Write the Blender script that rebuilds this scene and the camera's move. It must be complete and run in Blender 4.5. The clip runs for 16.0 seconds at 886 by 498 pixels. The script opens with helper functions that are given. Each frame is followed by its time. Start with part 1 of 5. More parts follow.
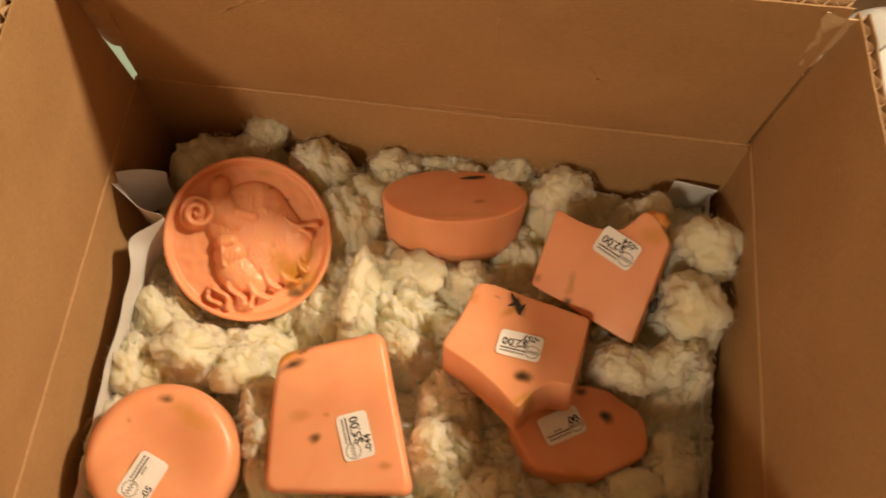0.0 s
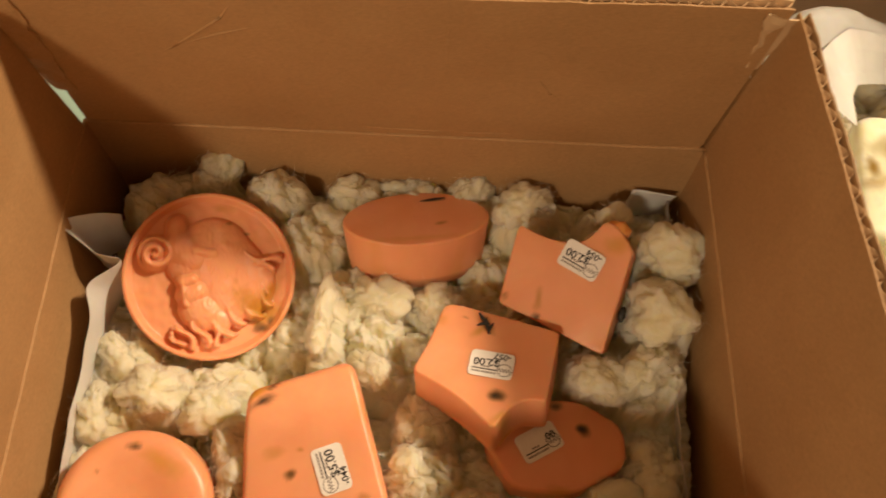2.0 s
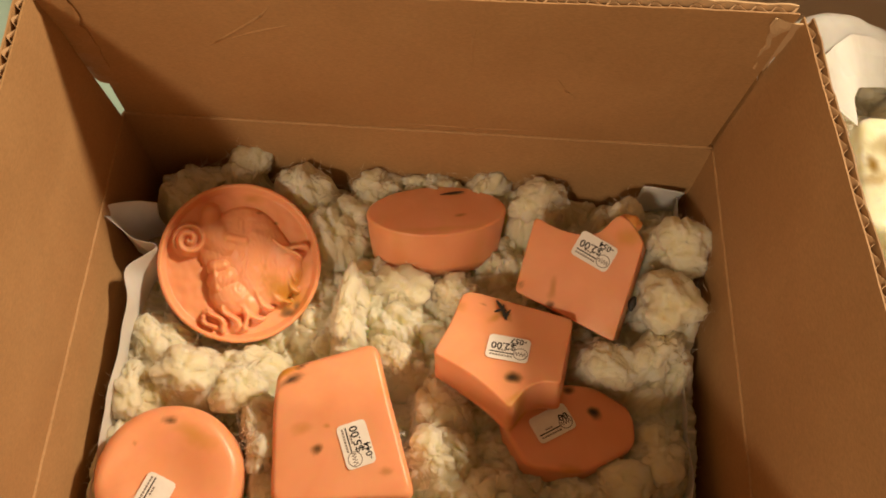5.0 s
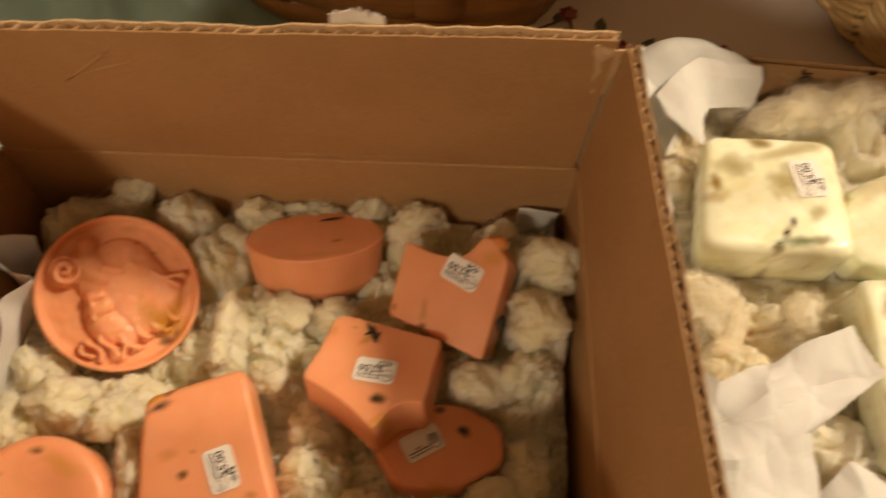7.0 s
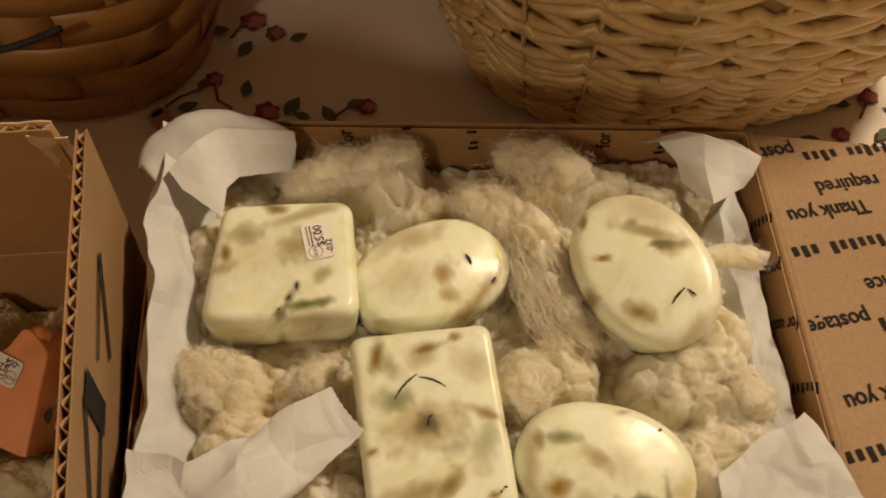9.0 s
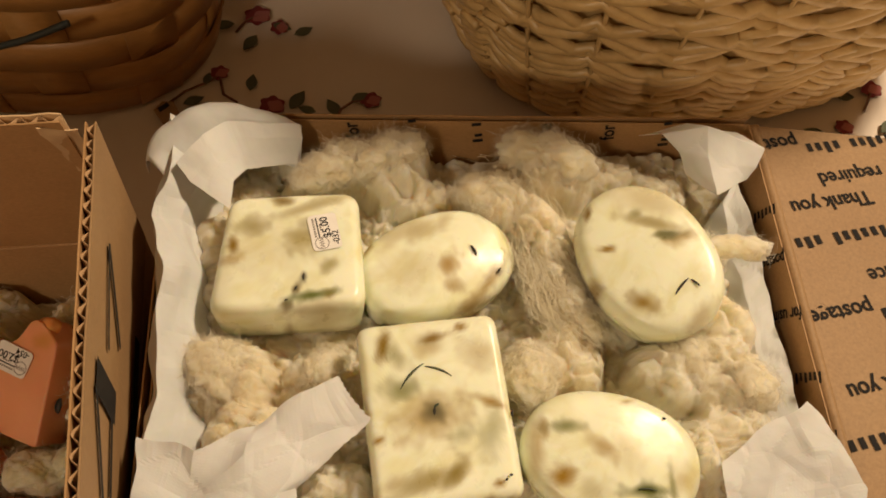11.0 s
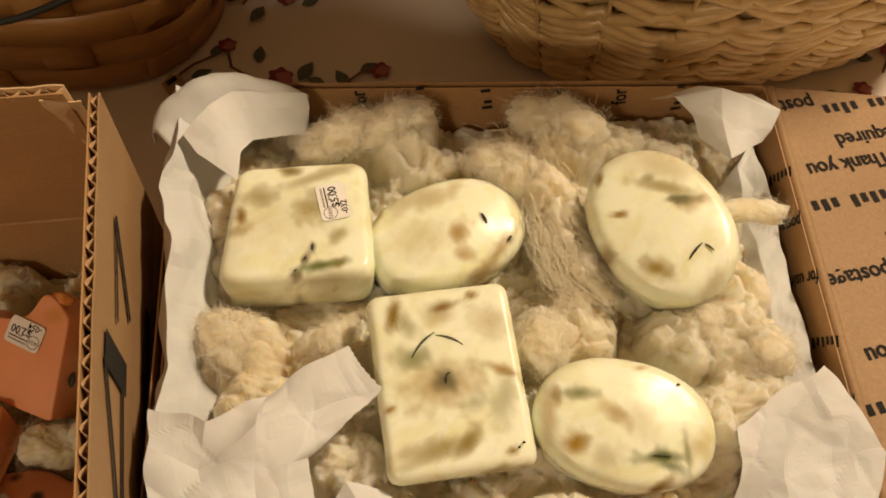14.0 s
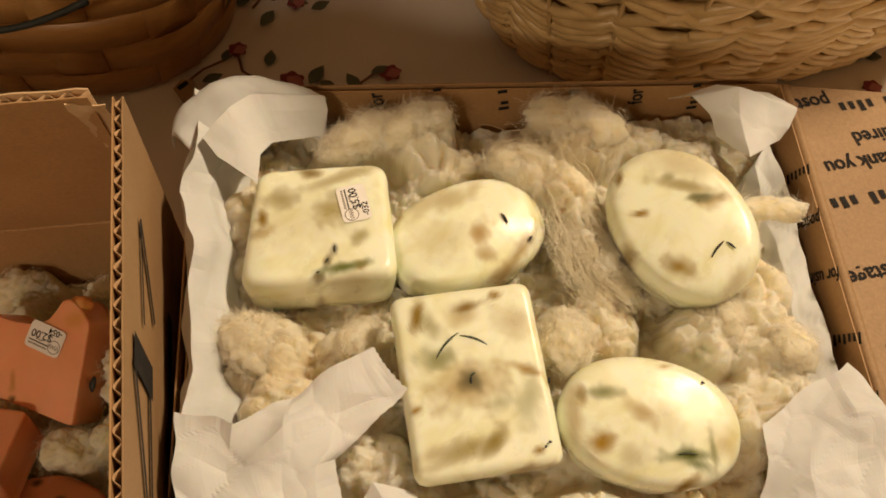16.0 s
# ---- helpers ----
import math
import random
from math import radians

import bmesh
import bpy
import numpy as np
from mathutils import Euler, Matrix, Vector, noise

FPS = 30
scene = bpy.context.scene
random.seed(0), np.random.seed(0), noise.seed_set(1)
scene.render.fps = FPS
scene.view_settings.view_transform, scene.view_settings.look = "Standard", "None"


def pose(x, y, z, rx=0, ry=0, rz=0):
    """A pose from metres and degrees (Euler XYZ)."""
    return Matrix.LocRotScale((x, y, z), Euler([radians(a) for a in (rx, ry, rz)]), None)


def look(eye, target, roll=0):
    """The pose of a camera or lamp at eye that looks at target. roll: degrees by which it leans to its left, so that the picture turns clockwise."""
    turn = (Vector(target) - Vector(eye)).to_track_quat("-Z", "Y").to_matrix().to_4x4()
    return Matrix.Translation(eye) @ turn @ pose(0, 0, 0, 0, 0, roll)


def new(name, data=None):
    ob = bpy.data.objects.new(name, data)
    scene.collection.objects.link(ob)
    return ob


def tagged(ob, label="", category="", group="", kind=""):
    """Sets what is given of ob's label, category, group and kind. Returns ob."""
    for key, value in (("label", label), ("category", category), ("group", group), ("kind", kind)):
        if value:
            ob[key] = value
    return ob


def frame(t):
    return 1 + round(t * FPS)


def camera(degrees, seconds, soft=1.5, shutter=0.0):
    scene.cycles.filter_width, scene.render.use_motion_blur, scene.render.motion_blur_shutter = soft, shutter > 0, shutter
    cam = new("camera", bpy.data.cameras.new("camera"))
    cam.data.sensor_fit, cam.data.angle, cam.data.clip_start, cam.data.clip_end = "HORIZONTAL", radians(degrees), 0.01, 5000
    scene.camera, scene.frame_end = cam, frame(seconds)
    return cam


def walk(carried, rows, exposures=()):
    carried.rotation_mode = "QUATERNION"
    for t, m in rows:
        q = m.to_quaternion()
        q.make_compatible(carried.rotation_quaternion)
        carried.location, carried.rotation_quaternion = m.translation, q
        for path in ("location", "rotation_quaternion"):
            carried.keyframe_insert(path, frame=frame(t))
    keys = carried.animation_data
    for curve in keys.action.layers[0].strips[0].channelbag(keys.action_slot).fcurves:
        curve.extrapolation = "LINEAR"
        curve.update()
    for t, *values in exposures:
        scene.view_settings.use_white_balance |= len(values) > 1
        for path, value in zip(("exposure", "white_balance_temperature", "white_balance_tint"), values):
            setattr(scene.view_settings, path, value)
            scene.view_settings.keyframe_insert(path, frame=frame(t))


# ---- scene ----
cam = camera(55.0, 16.0, soft=1.8, shutter=0.6)
METRES, EYE, TILT, LEAN, TURN = 0.36, 0.46, -66.0, -1.0, 0.0
PATH = [
    (0, (0.028, 0.053, 0.449), (0.018, 0.869, -1.377), 0.8),
    (0.5, (0.003, 0.057, 0.441), (0.04, 0.883, -1.38), 2.4),
    (1, (-0.006, 0.056, 0.438), (0.084, 0.894, -1.376), 5.7),
    (1.5, (0.0, 0.056, 0.44), (0.07, 0.898, -1.373), 3.6),
    (2, (0.029, 0.054, 0.447), (0.099, 0.917, -1.356), 1.7),
    (2.5, (0.035, 0.045, 0.453), (0.125, 0.941, -1.333), 2.4),
    (3, (0.028, 0.049, 0.457), (0.1, 0.961, -1.321), 1.7),
    (3.5, (0.024, 0.049, 0.459), (0.093, 0.969, -1.315), 1.8),
    (4, (0.019, 0.045, 0.457), (0.084, 0.951, -1.325), 2.0),
    (6.5, (0.041, 0.034, 0.469), (0.106, 0.904, -1.33), 1.5),
    (7, (0.075, 0.032, 0.47), (0.172, 0.957, -1.301), 2.2),
    (7.5, (0.126, 0.034, 0.48), (0.29, 0.981, -1.274), 3.5),
    (8, (0.175, 0.029, 0.484), (0.438, 0.997, -1.246), 5.9),
    (8.5, (0.215, 0.022, 0.486), (0.551, 0.998, -1.228), 7.7),
    (9, (0.237, 0.022, 0.484), (0.6, 0.988, -1.229), 9.0),
    (9.5, (0.239, 0.021, 0.486), (0.618, 0.978, -1.229), 10.4),
    (9.7, (0.234, 0.019, 0.485), (0.611, 0.971, -1.233), 10.6),
    (11.8, (0.236, 0.019, 0.486), (0.576, 0.982, -1.234), 7.5),
    (12, (0.236, 0.018, 0.485), (0.573, 0.977, -1.237), 7.6),
    (12.5, (0.233, 0.017, 0.486), (0.556, 0.978, -1.238), 7.0),
    (13, (0.235, 0.019, 0.484), (0.551, 0.975, -1.245), 6.4),
    (13.5, (0.236, 0.018, 0.48), (0.544, 0.947, -1.264), 6.3),
    (14, (0.238, 0.018, 0.481), (0.546, 0.934, -1.27), 6.3),
    (14.5, (0.234, 0.018, 0.484), (0.543, 0.952, -1.258), 6.2),
    (15, (0.232, 0.021, 0.482), (0.533, 0.966, -1.255), 5.6),
    (15.5, (0.231, 0.021, 0.479), (0.534, 0.95, -1.266), 5.7),
    (16, (0.228, 0.019, 0.48), (0.541, 0.942, -1.266), 5.9),
]
walk(cam, [(t, look(eye, target, roll)) for t, eye, target, roll in PATH],
     [(0.0, 0.15), (4.0, 0.15), (6.5, 0.05), (7.0, -0.12), (7.5, -0.42), (8.0, -0.72), (8.5, -0.70), (9.0, -0.80), (9.4, -0.56), (9.7, -0.50), (12.0, -0.46), (14.0, -0.44), (16.0, -0.44)])

# ---- world and lamps ----
world = bpy.data.worlds.new("room_air")
scene.world = world
world.use_nodes = True
world.node_tree.nodes["Background"].inputs[0].default_value = (1.0, 0.78, 0.55, 1)
world.node_tree.nodes["Background"].inputs[1].default_value = 0.095


def bulb(name, eye, target, watts, size, colour):
    data = bpy.data.lights.new(name, "AREA")
    data.shape, data.size, data.energy, data.color = "DISK", size, watts, colour
    ob = new(name, data)
    ob.matrix_world = look(eye, target)
    return ob


WARM = (1.0, 0.77, 0.515)
bulb("standing_lamp_light", (1.42, 0.57, 1.62), (0.2, 0.2, 0.1), 51, 0.20, WARM)
bulb("side_lamp_light", (-0.50, -0.80, 1.16), (0.05, 0.25, 0.15), 8.4, 0.14, WARM)
scene.view_settings.exposure = 0.0


# ---- materials ----
def mat(name, colour, rough=0.6, **more):
    m = bpy.data.materials.new(name)
    m.use_nodes = True
    b = m.node_tree.nodes["Principled BSDF"]
    b.inputs["Base Color"].default_value = (*colour, 1)
    b.inputs["Roughness"].default_value = rough
    for key, value in more.items():
        b.inputs[key.replace("_", " ")].default_value = value
    return m


def node(m, kind, **values):
    n = m.node_tree.nodes.new(kind)
    for key, value in values.items():
        n.inputs[key].default_value = value
    return n


def wire(m, a, b):
    m.node_tree.links.new(a, b)


def coords(m, scale=(1, 1, 1), space="Object"):
    tc = node(m, "ShaderNodeTexCoord")
    mp = node(m, "ShaderNodeMapping", Scale=scale)
    wire(m, tc.outputs[space], mp.inputs["Vector"])
    return mp.outputs["Vector"]


def noisy(m, vec, scale, detail=4.0, rough=0.6, distort=0.0):
    n = node(m, "ShaderNodeTexNoise", Scale=scale, Detail=detail, Roughness=rough, Distortion=distort)
    wire(m, vec, n.inputs["Vector"])
    return n.outputs["Fac"]


def ramp(m, fac, stops):
    r = node(m, "ShaderNodeValToRGB")
    el = r.color_ramp.elements
    while len(el) < len(stops):
        el.new(0.5)
    for e, (p, c) in zip(el, stops):
        e.position, e.color = p, (*c, 1)
    wire(m, fac, r.inputs["Fac"])
    return r.outputs["Color"]


def mix(m, fac, a, b, how="MIX"):
    n = m.node_tree.nodes.new("ShaderNodeMix")
    n.data_type, n.blend_type = "RGBA", how
    for val, sock in ((fac, n.inputs[0]), (a, n.inputs[6]), (b, n.inputs[7])):
        if isinstance(val, (int, float)):
            sock.default_value = val
        elif isinstance(val, tuple):
            sock.default_value = (*val, 1)
        else:
            wire(m, val, sock)
    return n.outputs[2]


def bump(m, heights, distance=0.001, strength=0.5):
    last = None
    b = m.node_tree.nodes["Principled BSDF"]
    for h, d, s in heights:
        n = node(m, "ShaderNodeBump", Strength=s, Distance=d)
        wire(m, h, n.inputs["Height"])
        if last:
            wire(m, last, n.inputs["Normal"])
        last = n.outputs["Normal"]
    wire(m, last, b.inputs["Normal"])


def base(m):
    return m.node_tree.nodes["Principled BSDF"].inputs["Base Color"]


def kraft(name, a, b, stripes):
    m = mat(name, a, 0.62, Specular_IOR_Level=0.35)
    v = coords(m)
    big = noisy(m, v, 14, 5)
    fine = noisy(m, coords(m, (1, 1, 2.5)), 520, 4, 0.7)
    c = ramp(m, big, [(0.3, b), (0.7, a)])
    c = mix(m, 0.35, c, ramp(m, fine, [(0.3, (0.3, 0.3, 0.3)), (0.7, (1, 1, 1))]), "MULTIPLY")
    wire(m, c, base(m))
    w = node(m, "ShaderNodeTexWave", Scale=40.0, Distortion=0.6)
    w.bands_direction = stripes
    wire(m, v, w.inputs["Vector"])
    bump(m, [(w.outputs["Fac"], 0.0004, 0.10), (fine, 0.0003, 0.25), (noisy(m, v, 30, 3), 0.003, 0.25)])
    return m


KRAFT = kraft("kraft_board", (0.50, 0.300, 0.138), (0.42, 0.240, 0.104), "X")
KRAFT_PALE = kraft("kraft_board_printed_side", (0.39, 0.245, 0.122), (0.34, 0.205, 0.098), "Y")
KRAFT_TORN = mat("torn_kraft_paper", (0.60, 0.42, 0.24), 0.9)
KRAFT_DARK = mat("kraft_fluting", (0.46, 0.29, 0.15), 0.85)
INK = mat("black_ink", (0.022, 0.020, 0.020), 0.85, Specular_IOR_Level=0.15)
GREY_INK = mat("grey_stamp_ink", (0.22, 0.19, 0.17), 0.7)

LABEL = mat("white_label_paper", (0.86, 0.83, 0.79), 0.5)
wire(LABEL, ramp(LABEL, noisy(LABEL, coords(LABEL), 160, 3), [(0.3, (0.80, 0.77, 0.73)), (0.7, (0.88, 0.86, 0.83))]), base(LABEL))


def soap_material(name, light, mid, stain, green, rough, sss, radius, veil=None):
    m = mat(name, light, rough, Subsurface_Weight=sss, Subsurface_Scale=0.006, Specular_IOR_Level=0.45)
    m.node_tree.nodes["Principled BSDF"].inputs["Subsurface Radius"].default_value = radius
    v = coords(m)
    c = ramp(m, noisy(m, v, 28, 3, 0.5, 0.6), [(0.35, mid), (0.65, light)])
    if veil:
        c = mix(m, ramp(m, noisy(m, v, 46, 3, 0.5, 1.2), [(0.46, (0, 0, 0)), (0.70, (0.55, 0.55, 0.55))]), c, veil)
    at = node(m, "ShaderNodeVertexColor")
    at.layer_name = "stain"
    sp = node(m, "ShaderNodeSeparateColor")
    wire(m, at.outputs["Color"], sp.inputs["Color"])
    c = mix(m, sp.outputs["Red"], c, stain)
    c = mix(m, sp.outputs["Green"], c, green)
    c = mix(m, sp.outputs["Blue"], c, (0.012, 0.012, 0.010))
    wire(m, c, base(m))
    sm = noisy(m, v, 220, 3)
    bump(m, [(noisy(m, v, 45, 3), 0.002, 0.16), (sm, 0.0003, 0.12)])
    rg = node(m, "ShaderNodeMapRange")
    rg.inputs[3].default_value, rg.inputs[4].default_value = rough - 0.1, rough + 0.14
    wire(m, noisy(m, v, 60, 4), rg.inputs[0])
    wire(m, rg.outputs[0], m.node_tree.nodes["Principled BSDF"].inputs["Roughness"])
    return m


CORAL = soap_material("coral_soap", (0.86, 0.400, 0.215), (0.80, 0.345, 0.170), (0.50, 0.22, 0.03), (0.62, 0.30, 0.04), 0.36, 0.4, (1.0, 0.35, 0.12))
CREAM = soap_material("cream_soap", (0.88, 0.91, 0.74), (0.83, 0.86, 0.66), (0.33, 0.185, 0.0), (0.15, 0.18, 0.04), 0.28, 0.5, (1.0, 0.85, 0.5), (0.70, 0.67, 0.32))
HERB = mat("dried_herb", (0.018, 0.017, 0.014), 0.6)
HERB_GREEN = mat("dried_green_herb", (0.05, 0.065, 0.035), 0.6)
AMBER = mat("amber_soap_residue", (0.80, 0.34, 0.10), 0.3, Subsurface_Weight=0.3, Subsurface_Scale=0.004)


def wool_material(name, a, b, c0, thin):
    m = mat(name, a, 0.95, Subsurface_Weight=0.0 if thin else 0.85, Subsurface_Scale=0.012, Specular_IOR_Level=0.05, Sheen_Weight=0.2)
    m.node_tree.nodes["Principled BSDF"].inputs["Subsurface Radius"].default_value = (1.0, 0.85, 0.62)
    v = coords(m)
    c = ramp(m, noisy(m, v, 22, 4, 0.6, 0.8), [(0.28, c0), (0.5, b), (0.72, a)])
    wire(m, c, base(m))
    crimp = noisy(m, coords(m, (1, 1, 0.35)), 520, 5, 0.6, 1.6)
    through_light = node(m, "ShaderNodeBsdfTranslucent")
    both = node(m, "ShaderNodeMixShader", Fac=0.5 if thin else 0.22)
    wire(m, c, through_light.inputs["Color"])
    wire(m, m.node_tree.nodes["Principled BSDF"].outputs[0], both.inputs[1])
    wire(m, through_light.outputs[0], both.inputs[2])
    wire(m, both.outputs[0], m.node_tree.nodes["Material Output"].inputs["Surface"])
    bump(m, [(noisy(m, v, 110, 4, 0.5, 0.8), 0.0020, 0.2), (crimp, 0.0006, 0.30)])
    return m


WOOL = wool_material("raw_wool", (0.95, 0.905, 0.73), (0.93, 0.865, 0.63), (0.83, 0.73, 0.45), False)
WOOL_HAIR = wool_material("raw_wool_fibre", (0.96, 0.93, 0.84), (0.95, 0.91, 0.79), (0.92, 0.85, 0.68), True)
WOOL_WARM = wool_material("raw_yellowed_wool", (0.93, 0.88, 0.73), (0.91, 0.83, 0.64), (0.83, 0.70, 0.46), False)

TISSUE = mat("white_tissue_paper", (0.86, 0.84, 0.82), 0.75, Subsurface_Weight=0.15, Subsurface_Scale=0.003)
wire(TISSUE, ramp(TISSUE, noisy(TISSUE, coords(TISSUE), 30, 4), [(0.3, (0.80, 0.775, 0.755)), (0.7, (0.92, 0.90, 0.885))]), base(TISSUE))
bump(TISSUE, [(noisy(TISSUE, coords(TISSUE), 60, 2), 0.003, 0.3), (noisy(TISSUE, coords(TISSUE), 600, 3), 0.0003, 0.15)])


glow = node(TISSUE, "ShaderNodeBsdfTranslucent")
glow.inputs["Color"].default_value = (0.80, 0.78, 0.76, 1)
sheet_mix = node(TISSUE, "ShaderNodeMixShader", Fac=0.25)
wire(TISSUE, TISSUE.node_tree.nodes["Principled BSDF"].outputs[0], sheet_mix.inputs[1])
wire(TISSUE, glow.outputs[0], sheet_mix.inputs[2])
wire(TISSUE, sheet_mix.outputs[0], TISSUE.node_tree.nodes["Material Output"].inputs["Surface"])


def weave_cloth(name, a, b, folds):
    m = mat(name, a, 0.9, Sheen_Weight=0.1)
    v = coords(m)
    wire(m, ramp(m, noisy(m, v, folds, 4), [(0.3, b), (0.7, a)]), base(m))
    w = node(m, "ShaderNodeTexWave", Scale=300.0, Distortion=1.0)
    wire(m, v, w.inputs["Vector"])
    bump(m, [(noisy(m, v, 900, 3), 0.0004, 0.3), (w.outputs["Fac"], 0.0003, 0.2), (noisy(m, v, 18, 3), 0.004, 0.3)])
    return m


CLOTH = weave_cloth("cream_printed_cotton", (0.78, 0.70, 0.62), (0.70, 0.62, 0.54), 5)
GREEN = weave_cloth("sage_green_fabric", (0.30, 0.43, 0.38), (0.22, 0.33, 0.29), 9)
PETAL = mat("printed_rose_red", (0.21, 0.035, 0.045), 0.85)
PETAL_PALE = mat("printed_rose_pink", (0.38, 0.13, 0.125), 0.85)
LEAF = mat("printed_leaf_green", (0.10, 0.11, 0.07), 0.85)
STEM = mat("printed_stem_brown", (0.17, 0.075, 0.045), 0.85)


def wood_strip(name, a, b, rough):
    m = mat(name, a, rough, Coat_Weight=0.12, Coat_Roughness=0.3)
    info = node(m, "ShaderNodeObjectInfo")
    v = coords(m, (1, 1, 3))
    c = ramp(m, noisy(m, v, 55, 5, 0.65), [(0.25, b), (0.7, a)])
    c = mix(m, 0.5, c, ramp(m, info.outputs["Random"], [(0.0, (0.72, 0.68, 0.62)), (1.0, (1, 1, 1))]), "MULTIPLY")
    wire(m, c, base(m))
    bump(m, [(noisy(m, v, 400, 4), 0.0004, 0.35)])
    return m


SPLINT = wood_strip("stained_ash_splint", (0.46, 0.235, 0.070), (0.33, 0.16, 0.042), 0.42)
WICKER = wood_strip("peeled_willow", (0.80, 0.58, 0.27), (0.60, 0.40, 0.17), 0.34)
WIRE = mat("dark_green_wire", (0.010, 0.014, 0.012), 0.6)
PLASTER = mat("plaster", (0.72, 0.62, 0.50), 0.9)
WOOD = wood_strip("brown_floor_wood", (0.24, 0.13, 0.06), (0.16, 0.08, 0.035), 0.5)


# ---- building helpers ----
def link_mesh(name, bm, material, smooth=True):
    me = bpy.data.meshes.new(name)
    bm.to_mesh(me)
    bm.free()
    me.materials.append(material)
    if smooth:
        me.shade_smooth()
    return me


def part(name, bm, material, parent, label="", smooth=False, m=None):
    me = bm if isinstance(bm, bpy.types.Mesh) else link_mesh(name, bm, material, smooth)
    if isinstance(bm, bpy.types.Mesh) and not me.materials:
        me.materials.append(material)
    ob = new(name, me)
    if parent:
        ob.parent = parent
    if m is not None:
        ob.matrix_basis = m
    return tagged(ob, label)


def thing(name, at, label, category, group="", kind="", m=None):
    ob = new(name)
    ob.empty_display_size = 0.02
    ob.matrix_basis = m if m is not None else Matrix.Translation(at)
    return tagged(ob, label, category, group, kind)


def box(bm, lo, hi):
    geo = bmesh.ops.create_cube(bm, size=1)["verts"]
    for v in geo:
        v.co = Vector([(a + b) / 2 + c * (b - a) for a, b, c in zip(lo, hi, v.co)])
    return geo


def mesh_from(name, verts, faces, material, smooth=True):
    me = bpy.data.meshes.new(name)
    me.from_pydata([tuple(v) for v in verts], [], faces)
    me.materials.append(material)
    if smooth:
        me.shade_smooth()
    me.update()
    return me


def slab(corners, thick, nu=1, nv=1, wobble=None):
    """A board between four corners (low a, low b, high b, high a), thickened along its outward normal."""
    a, b, c, d = [Vector(p) for p in corners]
    n = (b - a).cross(d - a).normalized()
    verts, faces = [], []
    for side in (0, 1):
        for j in range(nv + 1):
            for i in range(nu + 1):
                u, v = i / nu, j / nv
                p = a.lerp(b, u).lerp(d.lerp(c, u), v)
                q = p + n * (thick * side)
                if wobble:
                    q = q + wobble(u, v, p)
                verts.append(q)
    row, lay = nu + 1, (nu + 1) * (nv + 1)
    for j in range(nv):
        for i in range(nu):
            k = j * row + i
            faces += [(k, k + row, k + row + 1, k + 1), (lay + k, lay + k + 1, lay + k + row + 1, lay + k + row)]
    rim = [i for i in range(row)] + [j * row + nu for j in range(1, nv + 1)] + [nv * row + i for i in range(nu - 1, -1, -1)] + [j * row for j in range(nv - 1, 0, -1)]
    for p, q in zip(rim, rim[1:] + rim[:1]):
        faces.append((p, q, lay + q, lay + p))
    return verts, faces


def tube(points, radius, sides=6, taper=None, closed=False):
    pts = [Vector(p) for p in points]
    verts, faces = [], []
    up = Vector((0.13, 0.27, 0.95))
    n = len(pts)
    for i, p in enumerate(pts):
        if closed:
            d = pts[(i + 1) % n] - pts[i - 1]
        else:
            d = pts[min(i + 1, n - 1)] - pts[max(i - 1, 0)]
        d = d.normalized() if d.length > 1e-9 else Vector((0, 0, 1))
        s = d.cross(up)
        s = s.normalized() if s.length > 1e-4 else Vector((1, 0, 0))
        t = s.cross(d)
        r = radius * (taper(i / (n - 1)) if taper else 1)
        for k in range(sides):
            w = 2 * math.pi * k / sides
            verts.append(p + s * (r * math.cos(w)) + t * (r * math.sin(w)))
    for i in range(n if closed else n - 1):
        for k in range(sides):
            a, b = i * sides + k, i * sides + (k + 1) % sides
            c = ((i + 1) % n) * sides
            faces.append((a, b, c + (k + 1) % sides, c + k))
    if not closed:
        faces.append(tuple(range(sides - 1, -1, -1)))
        faces.append(tuple((n - 1) * sides + k for k in range(sides)))
    return verts, faces


def words(name, text, size, material, parent, m, label=""):
    cu = bpy.data.curves.new(name, "FONT")
    cu.body, cu.size, cu.align_x, cu.align_y, cu.extrude = text, size, "CENTER", "CENTER", 0.00004
    cu.resolution_u, cu.offset = 3, size * 0.018
    tmp = bpy.data.objects.new(name, cu)
    scene.collection.objects.link(tmp)
    me = bpy.data.meshes.new_from_object(tmp.evaluated_get(bpy.context.evaluated_depsgraph_get()))
    bpy.data.objects.remove(tmp)
    me.materials.clear()
    return tagged(part(name, me, material, parent, label, m=m), kind="stuff")


def flat_shape(pts, thick):
    bm = bmesh.new()
    f = bm.faces.new([bm.verts.new((x, y, 0)) for x, y in pts])
    geo = bmesh.ops.extrude_face_region(bm, geom=[f])["geom"]
    for v in geo:
        if isinstance(v, bmesh.types.BMVert):
            v.co.z += thick
    bmesh.ops.recalc_face_normals(bm, faces=bm.faces)
    return bm


def bar(x0, y0, x1, y1, w):
    d = Vector((x1 - x0, y1 - y0)).normalized()
    n = Vector((-d.y, d.x)) * (w / 2)
    return [(x0 - n.x, y0 - n.y), (x1 - n.x, y1 - n.y), (x1 + n.x, y1 + n.y), (x0 + n.x, y0 + n.y)]


